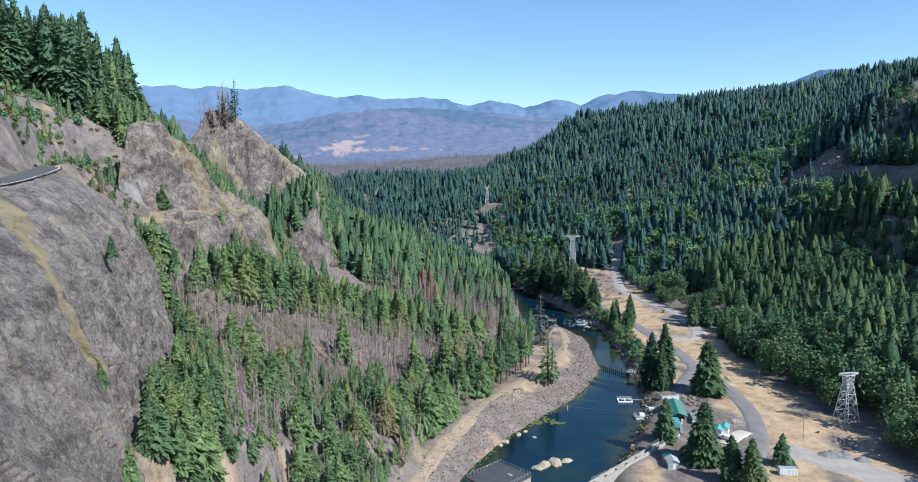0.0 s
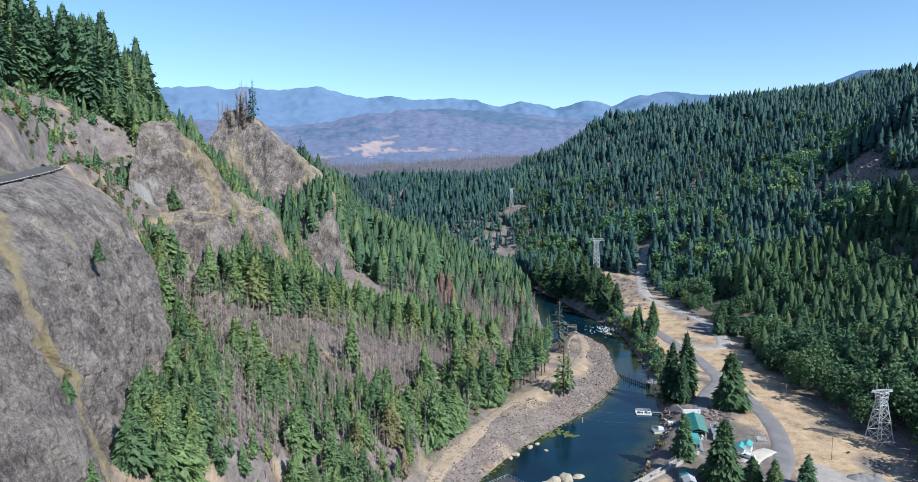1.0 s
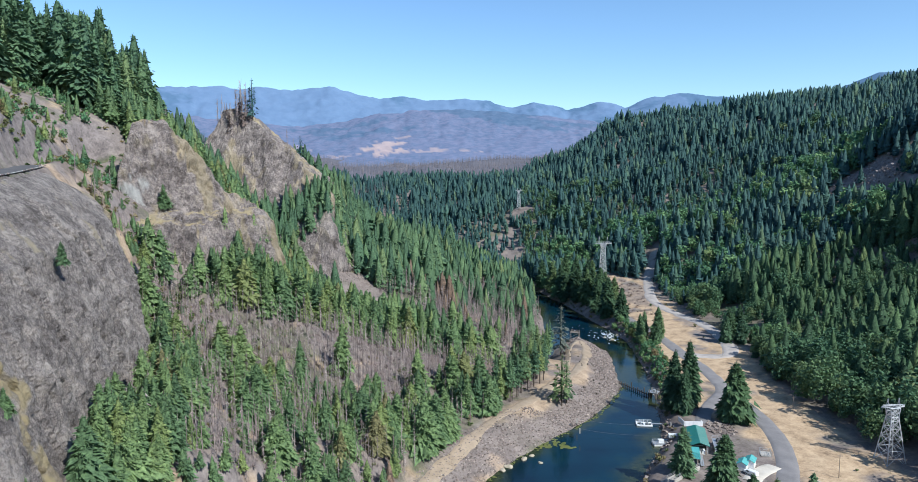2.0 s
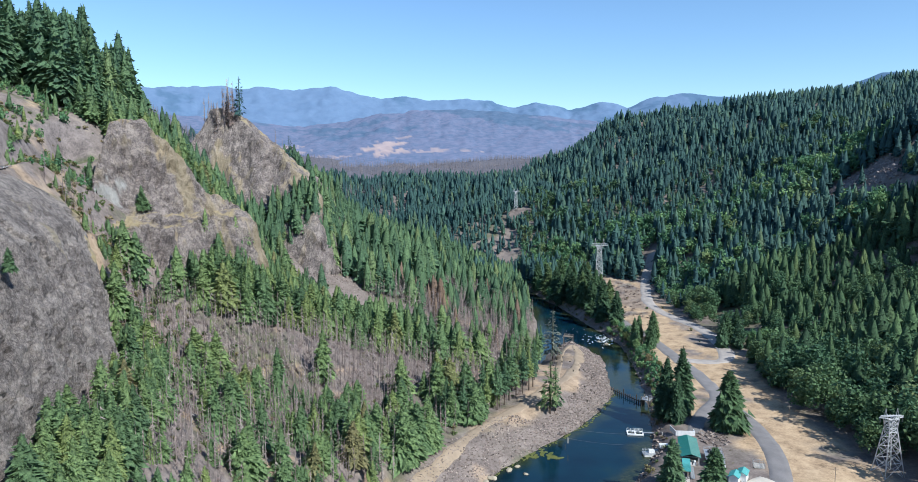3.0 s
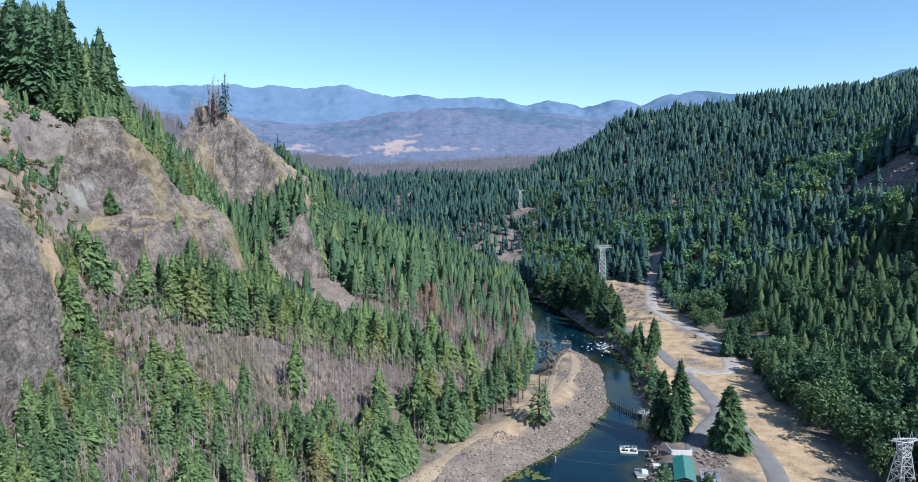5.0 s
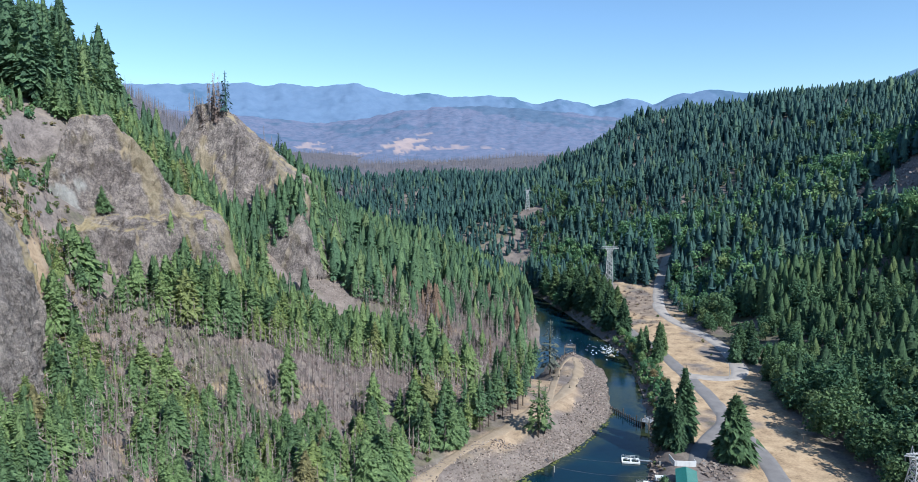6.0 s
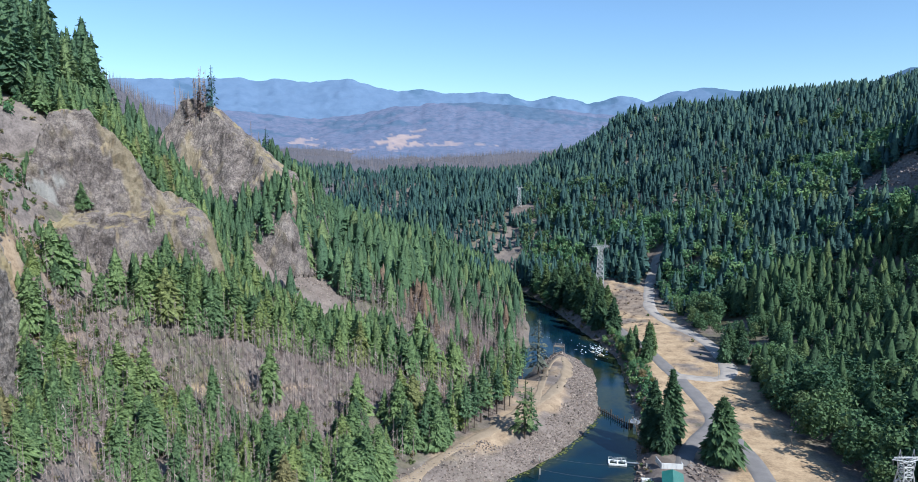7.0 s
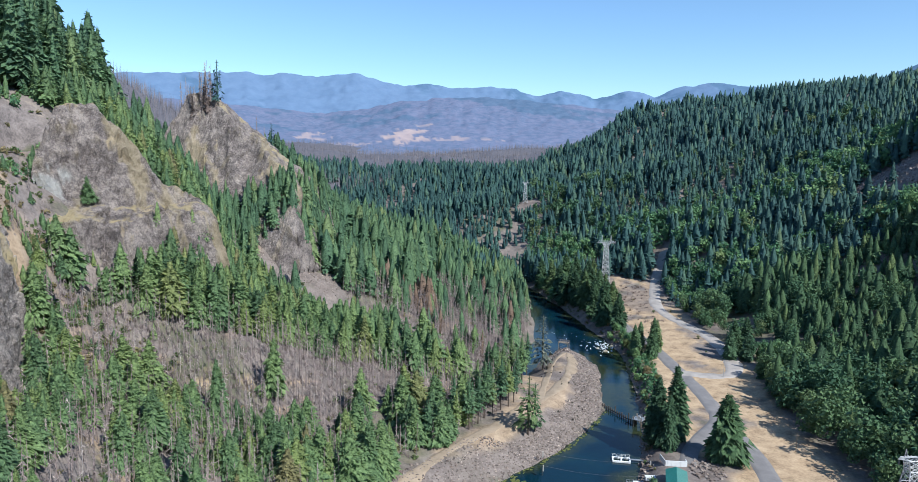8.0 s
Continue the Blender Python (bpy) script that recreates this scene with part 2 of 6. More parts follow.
def water_material():
    m, n, k, p = nodes_of("river_water")
    deep = noise_node(n, k, 0.035, 3, 0.5)
    deep = ramp_node(n, k, deep, [(0.35, (0.003, 0.014, 0.027)), (0.55, (0.004, 0.024, 0.040)), (0.72, (0.016, 0.036, 0.026))])
    att = n.new("ShaderNodeAttribute")
    att.attribute_name = "tint"
    bed = ramp_node(n, k, noise_node(n, k, 0.5, 5, 0.7), [(0.35, (0.016, 0.026, 0.012)), (0.65, (0.055, 0.060, 0.024))])
    k.new(mix_node(n, k, att.outputs["Fac"], deep, bed), p.inputs["Base Color"])
    p.inputs["Roughness"].default_value, p.inputs["IOR"].default_value = 0.06, 1.33
    rip = maths(n, k, "ADD", noise_node(n, k, 1.3, 3, 0.6), maths(n, k, "MULTIPLY", noise_node(n, k, 0.22, 2, 0.5), 1.5))
    bump(n, k, p, rip, 0.25, 0.10)
    return m


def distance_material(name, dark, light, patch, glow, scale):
    """Far hills: a backdrop, kilometres behind the valley. Haze is painted in as blue and a glow."""
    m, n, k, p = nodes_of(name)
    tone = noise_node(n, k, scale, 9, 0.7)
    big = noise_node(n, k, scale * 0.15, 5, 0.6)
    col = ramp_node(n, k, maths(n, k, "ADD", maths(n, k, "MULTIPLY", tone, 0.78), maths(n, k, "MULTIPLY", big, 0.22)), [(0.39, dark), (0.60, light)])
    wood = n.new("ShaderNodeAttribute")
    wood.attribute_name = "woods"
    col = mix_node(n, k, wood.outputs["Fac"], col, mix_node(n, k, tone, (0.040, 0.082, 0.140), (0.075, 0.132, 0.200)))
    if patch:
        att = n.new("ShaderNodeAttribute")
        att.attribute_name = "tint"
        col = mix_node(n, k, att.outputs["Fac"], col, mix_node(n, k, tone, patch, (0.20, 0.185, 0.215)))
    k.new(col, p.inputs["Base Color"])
    # The hills glow in their own colour, lifting them as haze would.
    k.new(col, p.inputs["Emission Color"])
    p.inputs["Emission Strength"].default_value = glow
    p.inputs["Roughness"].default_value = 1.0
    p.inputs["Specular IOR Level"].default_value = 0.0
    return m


GROUND = ground_material()
WATER = water_material()
BLUEHILL = distance_material("far_haze_blue_hills", (0.098, 0.150, 0.240), (0.116, 0.172, 0.268), None, 0.44, 0.012)
MAUVEHILL = distance_material("burnt_hazed_hills", (0.088, 0.120, 0.190), (0.138, 0.152, 0.225), (0.40, 0.30, 0.275), 0.42, 0.03)


# ---- mesh helpers ----
def raw_mesh(name, verts, faces, material, tint=None):
    """A mesh from arrays of corners and of equal-sided faces."""
    verts, faces = np.asarray(verts, np.float32), np.asarray(faces, np.int32)
    me = bpy.data.meshes.new(name)
    me.vertices.add(len(verts))
    me.vertices.foreach_set("co", verts.ravel())
    me.loops.add(faces.size)
    me.loops.foreach_set("vertex_index", faces.ravel())
    me.polygons.add(len(faces))
    me.polygons.foreach_set("loop_start", np.arange(0, faces.size, faces.shape[1], dtype=np.int32))
    if tint is not None:
        me.attributes.new("tint", "FLOAT", "POINT").data.foreach_set("value", np.asarray(tint, np.float32))
    me.update(calc_edges=True)
    me.materials.append(material)
    return me


def sheet_faces(nu, nv):
    a = (np.arange(nu - 1)[:, None] * nv + np.arange(nv - 1)[None, :]).ravel()
    return np.stack([a, a + nv, a + nv + 1, a + 1], 1)


def thing(name, label, category, group="", at=(0, 0, 0), turn=0.0):
    ob = new(name)
    ob.matrix_basis = pose(*at, 0, 0, turn)
    return tagged(ob, label, category, group)


def part(name, bm, material, parent, label=""):
    me = bpy.data.meshes.new(name)
    bm.normal_update()
    bm.to_mesh(me)
    bm.free()
    me.materials.append(material)
    ob = new(name, me)
    ob.parent = parent
    return tagged(ob, label)


def box(bm, at, size, turn=0.0, tilt=0.0, bevel=0.0):
    m = Matrix.Translation(at) @ Euler((tilt, 0, turn)).to_matrix().to_4x4() @ Matrix.Diagonal((*size, 1))
    made = bmesh.ops.create_cube(bm, size=1, matrix=m)
    if bevel:
        edges = {e for v in made["verts"] for e in v.link_edges}
        bmesh.ops.bevel(bm, geom=list(edges), offset=bevel, segments=1, affect="EDGES")
    return bm


def bar(bm, a, b, r, sides=5, r2=None):
    """A round bar from a to b."""
    a, b = Vector(a), Vector(b)
    m = Matrix.Translation((a + b) / 2) @ (b - a).to_track_quat("Z", "Y").to_matrix().to_4x4()
    bmesh.ops.create_cone(bm, cap_ends=True, segments=sides, radius1=r, radius2=r if r2 is None else r2, depth=(b - a).length, matrix=m)
    return bm


def boxed(*args, **kw):
    return box(bmesh.new(), *args, **kw)


def barred(*args, **kw):
    return bar(bmesh.new(), *args, **kw)


# ---- the lie of the land ----
BANK_Y = [-300, 60, 200, 223, 242, 258, 279, 302, 323, 347, 381, 412, 428, 440, 447, 470, 500, 560, 610, 650, 690, 730, 770]
BANK_L = [-70, -62, -36, -26, -17, -7, 9, 27, 39, 47, 50, 50, 45, 33, 19, 16, 18, 11, 6, -8, -60, -150, -260]
BANK_R = [0, 5, 17, 28, 36, 44, 53.5, 58, 60.5, 63, 66, 67, 67, 65, 64, 60, 51, 35, 20, 6, -20, -90, -259]


def bank_left(y):
    return np.interp(y, BANK_Y, BANK_L)


def bank_right(y):
    return np.interp(y, BANK_Y, BANK_R)


def shore(x, y):
    """Metres from the water's edge; below nought in the water."""
    x, y = np.asarray(x, float), np.asarray(y, float)
    wob = 0.9 * fbm(x, y, 9, 3, 40)
    main = np.maximum(bank_left(y) - x, x - bank_right(y)) * 0.85
    cove = np.maximum(np.interp(y, [380, 407, 450], [11, 8, 13]) - x, x - np.interp(y, [380, 414, 450], [11, 19, 36]))
    cove = np.maximum(np.maximum(cove, y - 452), 381 - y)
    return np.minimum(main, cove) + wob


LEFT, RIGHT = [], []


def station(side, y, *xz):
    side.append((y, xz[0::2], xz[1::2]))


station(LEFT, -300, -420, 250, -200, 150, -140, 110, -118, 107, -96, 20, -80, 4)
station(LEFT, 60, -420, 260, -240, 190, -160, 135, -144, 104, -121, 101, -112, 92, -90, 62, -64, 41, -45, 20, -30, 5)
station(LEFT, 150, -420, 260, -260, 190, -180, 150, -156, 128, -147, 106, -131, 104, -122, 98, -112, 70, -99, 43, -84, 40, -64, 24, -48, 6)
station(LEFT, 190, -420, 260, -270, 190, -190, 150, -167, 131, -160, 110, -146, 107, -137, 98, -122, 66, -111, 46, -94, 43, -74, 27, -40, 6)
station(LEFT, 223, -430, 260, -280, 190, -200, 146, -174, 118, -164, 110, -152, 105, -140, 72, -126, 50, -106, 42, -80, 24, -30, 6)
station(LEFT, 260, -430, 250, -290, 185, -210, 142, -184, 114, -172, 107, -157, 82, -140, 58, -100, 30, -60, 16, -20, 7)
station(LEFT, 300, -430, 240, -300, 180, -230, 142, -200, 118, -186, 108, -162, 88, -140, 68, -100, 42, -60, 22, -20, 10, 5, 8)
station(LEFT, 350, -430, 240, -300, 178, -240, 150, -210, 134, -190, 112, -160, 84, -130, 57, -95, 33, -50, 20, -10, 12, 20, 8)
station(LEFT, 380, -430, 238, -300, 176, -240, 150, -207, 134, -187, 110, -150, 72, -120, 48, -90, 27, -40, 17, 0, 9, 30, 7)
station(LEFT, 400, -430, 235, -300, 175, -240, 150, -205, 134, -185, 108, -150, 76, -115, 57, -85, 40, -40, 20, 0, 9, 30, 7)
station(LEFT, 440, -430, 215, -300, 155, -240, 130, -200, 112, -170, 94, -140, 72, -100, 46, -50, 22, 10, 6)
station(LEFT, 500, -430, 170, -300, 100, -200, 84, -150, 70, -100, 44, -50, 22, 5, 5)
station(LEFT, 620, -500, 195, -420, 130, -350, 88, -250, 54, -150, 42, -80, 28, -20, 9)
station(LEFT, 800, -600, 260, -470, 200, -440, 182, -400, 147, -350, 105, -280, 60, -150, 44, -60, 38, 0, 45)
station(LEFT, 1100, -700, 220, -450, 100, -300, 84, -100, 80, 0, 84)
station(LEFT, 1600, -900, 150, -500, 100, -200, 94, 0, 98)
station(LEFT, 2600, -1500, 170, -600, 140, 0, 140)
station(LEFT, 4800, -1500, 200, 0, 160)
station(RIGHT, -300, 60, 5, 120, 5, 180, 20, 400, 140, 700, 300)
station(RIGHT, 250, 60, 5, 126, 5, 160, 10, 230, 35, 330, 120, 450, 220, 700, 300)
station(RIGHT, 330, 70, 5, 130, 5.5, 165, 11, 230, 30, 320, 105, 450, 215, 700, 300)
station(RIGHT, 400, 70, 5, 138, 6.5, 175, 15, 235, 34, 310, 95, 360, 150, 470, 230, 700, 300)
station(RIGHT, 500, 60, 5, 115, 7, 135, 8.5, 155, 17, 220, 40, 285, 82, 345, 150, 480, 250, 700, 320)
station(RIGHT, 600, 30, 6, 90, 10, 124, 11.5, 155, 28, 215, 58, 265, 80, 300, 112, 340, 155, 376, 182, 500, 260)
station(RIGHT, 700, 0, 8, 60, 22, 120, 45, 210, 78, 300, 110, 400, 160, 560, 250)
station(RIGHT, 800, -100, 35, 10, 62, 100, 80, 230, 108, 350, 140, 450, 165, 600, 230)
station(RIGHT, 1000, -100, 70, 60, 87, 143, 123, 246, 165, 349, 189, 450, 201, 604, 214, 900, 300)
station(RIGHT, 1200, -100, 82, 8, 88, 60, 104, 120, 142, 160, 165, 246, 193, 349, 217, 503, 227, 604, 234, 900, 280)
station(RIGHT, 1450, -100, 94, 90, 112, 200, 142, 500, 165, 900, 210)
station(RIGHT, 2600, 0, 146, 800, 170)
station(RIGHT, 4800, 0, 160, 1500, 180)


def valley_side(stations, x, y):
    rows = [np.interp(x, xs, zs) for _, xs, zs in stations]
    out = rows[0]
    for (y0, *_), (y1, *_), row in zip(stations, stations[1:], rows[1:]):
        out = out + (row - out) * np.clip((y - y0) / (y1 - y0), 0, 1)
    return out


def flat_right(x, y):
    """1 on the open terrace beside the river, 0 in the woods."""
    foot = np.interp(y, [150, 227, 247, 261, 296, 332, 366, 400, 440, 470, 500, 545, 600, 625], [123, 126, 126, 125, 121, 120, 123, 126, 125, 121, 117, 113, 110, 80])
    return ramp(foot - x, -3, 3) * ramp(x - bank_right(y), 0, 4) * ramp(628 - y, 0, 12)


def on_spit(x, y):
    """1 on the bare spit and its bank."""
    edge = np.interp(y, [190, 230, 258, 270, 300, 340, 400, 452], [-50, -40, -28, -23.5, -4, 9, 12, 14])
    return ramp(x - edge, -3, 3) * ramp(bank_right(y) - 8 - x, 0, 2) * ramp(456 - y, 0, 4)


def scree_slope(x, y):
    along = (x + 110) * 0.94 + (y - 396) * 0.34
    across = (y - 396) * 0.94 - (x + 110) * 0.34
    return ramp(21 - np.abs(along), -2, 4) * ramp(7.5 + 0.2 * along - np.abs(across), -2, 2)


SHELF_Y = [-300, 70, 120, 155, 180, 198, 212, 226, 240, 262, 290, 318]
SHELF_X = [-118, -124, -128.5, -133.5, -142, -150, -157, -166, -178, -187, -193, -203]


def shelf_level(y):
    return np.interp(y, [60, 120, 150, 170, 200, 220, 320], [101.8, 104.3, 106.2, 107.8, 109.6, 110.6, 112.5])


def land(x, y):
    x, y = np.asarray(x, float), np.asarray(y, float)
    mid = (bank_left(y) + bank_right(y)) / 2
    wx, wy = x + 5 * fbm(x, y, 60, 2, 3), y + 8 * fbm(x, y, 70, 2, 5)
    calm = np.maximum(flat_right(x, y), on_spit(x, y))
    wx, wy = np.where(calm > 0.5, x, wx), np.where(calm > 0.5, y, wy)
    z = np.where(x < mid, valley_side(LEFT, wx, wy), valley_side(RIGHT, wx, wy))
    rough = np.clip((z - 4) / 30, 0, 1) * (1 - calm)
    z = z + rough * (2.2 * fbm(x, y, 38, 4, 7) + np.clip(y - 600, 0, 900) / 900 * 16 * fbm(x, y, 170, 3, 9)) + 0.25 * fbm(x, y, 6, 3, 11)
    # Ground past x 345, mostly out of view, is raised to shade the bench.
    bench = np.interp(x, [255, 286, 296, 334, 350, 380, 430], [72, 77, 104, 107, 138, 160, 205]) + 28 * ramp(x - 345, 0, 35) * ramp(495 - y, 0, 40)
    z = z + (bench + 1.5 * fbm(x, y, 16, 3, 15) - z) * ramp(x - 250, 0, 18) * ramp(520 - x, 0, 60) * ramp(y - 395, 0, 30) * ramp(592 - y, 0, 22)
    shelf = ramp(10 - np.abs(x - np.interp(y, SHELF_Y, SHELF_X)), 0, 4.5) * ramp(335 - y, 0, 12)
    z = z + (shelf_level(y) - z) * shelf
    d = shore(x, y)
    near = np.where(x > mid, 0.9, np.where(on_spit(x, y) > 0.3, 0.52, 0.6))
    bank = np.where(d < 0, -0.3 + 0.25 * np.maximum(d, -10), 0.15 + near * d)
    far = ramp(d, 30, 60)
    return np.minimum(z, bank + np.maximum(far, ramp(y - 760, 0, 80)) * 500)


def land_at(x, y):
    return float(land(np.array([x]), np.array([y]))[0])


# ---- ground ----
def steps(*runs):
    """Grid lines: stretches of (start, end, step)."""
    out = []
    for a, b, s in runs:
        out.extend(np.arange(a, b, s))
    out.append(runs[-1][1])
    return np.array(out)


def build_ground():
    xs = steps((-4700, -900, 240), (-900, -440, 24), (-440, -260, 8), (-260, 150, 2.5), (150, 250, 7), (250, 420, 4), (420, 900, 24), (900, 4700, 240))
    ys = steps((-600, 60, 30), (60, 170, 6), (170, 470, 2.5), (470, 700, 4), (700, 1300, 12), (1300, 2600, 50), (2600, 4700, 220))
    X, Y = np.meshgrid(xs, ys, indexing="ij")
    Z = land(X, Y)
    gx, gy = np.gradient(Z, xs, ys)
    steep = np.hypot(gx, gy)
    spit, flat, scree = on_spit(X, Y), flat_right(X, Y), scree_slope(X, Y)
    d = shore(X, Y)
    wob = fbm(X, Y, 14, 4, 21)
    scar = ramp(1 - np.hypot((X - 280) / 34, (Y - 592) / 38) + 0.25 * wob, 0.0, 0.2)
    rock = ramp(steep + 0.25 * wob, 1.0, 1.35) * (X < 0)
    sand = flat * ramp(d + 2 * wob, 6, 12) * ramp(wob + 0.75, 0.0, 0.6)
    sand = np.maximum(sand, spit * ramp(d + 4 * wob, 10, 15) * ramp(Y - 276 + 8 * wob, 0, 18) * ramp(wob + 0.85, 0, 0.6) * 0.8)
    sand = np.maximum(sand, np.exp(-((X + 152) / 16) ** 2 - ((Y - 246) / 26) ** 2) * ramp(fbm(X, Y, 7, 4, 25) + 0.15, 0, 0.5) * 0.8)
    sand = np.maximum(sand, ramp(wob + 0.0, 0.55, 0.8) * (X < 0) * (Y < 450) * 0.6)
    yard = ramp(1 - np.hypot((X - 60) / 25, (Y - 256) / 58) + 0.2 * wob, 0, 0.15)
    scree = np.maximum(np.maximum(scree, spit * (1 - sand) * ramp(d, 0.3, 1.5) * ramp(Y - 225, 0, 25) * 0.85), yard * 0.8)
    mound = ramp(1 - np.hypot((X - 95) / 20, (Y - 558) / 48) + 0.2 * wob, 0, 0.3)
    scree = np.maximum(scree, mound * 0.7)
    clear = ramp(1 - np.hypot((X - 9) / 17, (Y - 798) / 22) + 0.2 * wob, 0, 0.3)
    scree = np.maximum(np.maximum(scree, clear), scar)
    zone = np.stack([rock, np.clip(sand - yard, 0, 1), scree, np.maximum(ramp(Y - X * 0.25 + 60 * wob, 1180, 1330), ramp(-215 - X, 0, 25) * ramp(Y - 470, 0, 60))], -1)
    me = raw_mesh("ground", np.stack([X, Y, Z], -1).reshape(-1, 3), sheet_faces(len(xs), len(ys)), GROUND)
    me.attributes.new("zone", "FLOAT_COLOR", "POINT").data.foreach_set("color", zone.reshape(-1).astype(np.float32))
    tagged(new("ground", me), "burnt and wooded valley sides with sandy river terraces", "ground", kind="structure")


build_ground()
wx, wy = steps((-300, -80, 20), (-80, 76, 2.5), (76, 150, 20)), steps((-300, 180, 20), (180, 480, 2.5), (480, 800, 10))
X, Y = np.meshgrid(wx, wy, indexing="ij")
shallow = ramp(shore(X, Y) + 3.5 * fbm(X, Y, 14, 4, 45), -7.5, -1.5) * 0.85
tagged(new("water", raw_mesh("water", np.stack([X, Y, 0 * X], -1).reshape(-1, 3), sheet_faces(len(wx), len(wy)), WATER, shallow.ravel())),
       "clear blue-green mountain river with small ripples", "river", kind="structure")


# ---- bare rock ----
def faceted(me):
    """Flat faces, as broken rock has."""
    me.attributes.new("sharp_face", "BOOLEAN", "FACE").data.foreach_set("value", np.ones(len(me.polygons), bool))
    return me


def loft_cliff(name, ys, top, foot, label, material, bulge=3.0, amp=1.0, seed=0, step=0.7, gully=False):
    """A rock face between a top edge and a foot, each (y list, x list, z list)."""
    v = np.arange(ys[0], ys[1], step)
    tall = 130
    u = np.linspace(0, 1, tall)
    V, U = np.meshgrid(v, u, indexing="ij")
    tx, tz = np.interp(V, top[0], top[1]), np.interp(V, top[0], top[2])
    fx, fz = np.interp(V, foot[0], foot[1]), np.interp(V, foot[0], foot[2])
    X = tx + (fx - tx) * (np.interp(U, [0, 0.03, 0.11, 0.24, 0.55, 1], [0, 0.12, 0.36, 0.58, 0.80, 1]) if gully else U ** 0.9) + bulge * np.sin(U * math.pi)
    Z = tz + (fz - tz) * U
    n1 = fbm(V + Z * 0.3, Z * 0.35, 26, 5, seed, 0.55)
    slab = blocks(V + Z * 0.25, Z * 0.55, 11, seed + 40)
    n3 = fbm(V, Z, 2.2, 3, seed + 13)
    edge = np.minimum(1, np.minimum(U, 1 - U) * 9 + 0.12)
    X = X + amp * (2.4 * n1 + 1.0 * slab + 0.4 * n3) * edge
    Y = V + amp * (0.6 * slab + 0.25 * n3) * edge
    off = np.abs(V - np.interp(Z, [50, 55, 65, 71, 77, 82, 87.5, 94, 97, 100], [125, 124.5, 117, 120, 114.5, 113, 114, 125.5, 129, 136.5]) + 1.6 * fbm(V, Z, 12, 3, 61)) if gully else np.full(V.shape, 99.0)
    off = np.minimum(off, np.abs(V - 238 - (90 - Z) * 0.10 + 3 * fbm(V, Z, 9, 3, 63)) - 1.0) if gully else off
    grass = ramp(4.6 + 2.4 * fbm(V, Z, 5, 3, 62) - off, 0, 1.6) * ramp(Z, 42, 50) * (0.5 + 0.5 * ramp(fbm(V, Z, 2.2, 4, 66), -0.5, 0.3))
    X = X - 1.5 * ramp(1.8 - off, 0, 1.8)
    me = raw_mesh(name, np.stack([X, Y, Z + 0.4 * slab * edge], -1).reshape(-1, 3), sheet_faces(len(v), tall), material, (grass * 0.95).ravel())
    return tagged(new(name, faceted(me)), label, "cliff", kind="structure")


CLIFF_FOOT = ([55, 95, 121, 150, 165, 183, 195, 203, 211, 219, 228, 236, 252], [-58, -75, -87.5, -100, -104.5, -111, -113, -115, -119, -127, -133, -138, -154], [40, 42, 42, 43, 45, 46, 47, 48, 49, 52, 55, 59, 80])
loft_cliff("cliff", (55, 252), ([55, 70, 120, 155, 180, 198, 212, 224, 236, 252], [-117, -118.7, -123.2, -128.2, -136.7, -144.7, -151, -157, -163, -172], [101, 101.6, 104, 106.2, 107.8, 108.8, 109, 107.5, 105.5, 98]),
           CLIFF_FOOT, "tall dark grey basalt cliff face with ochre grassy streaks", ROCK, 2.0, 1.0, 3, gully=True)
loft_cliff("road_cut", (70, 224), ([70, 150, 190, 205, 224], [-150, -160, -172, -179, -194], [138, 131, 131, 126, 116]),
           ([70, 150, 190, 205, 224], [-130, -139.5, -154, -161, -173], [101, 105, 108, 109, 110]),
           "brown rock cutting above the mountain road", ROCKTAN, 1.0, 0.7, 31, 1.4)


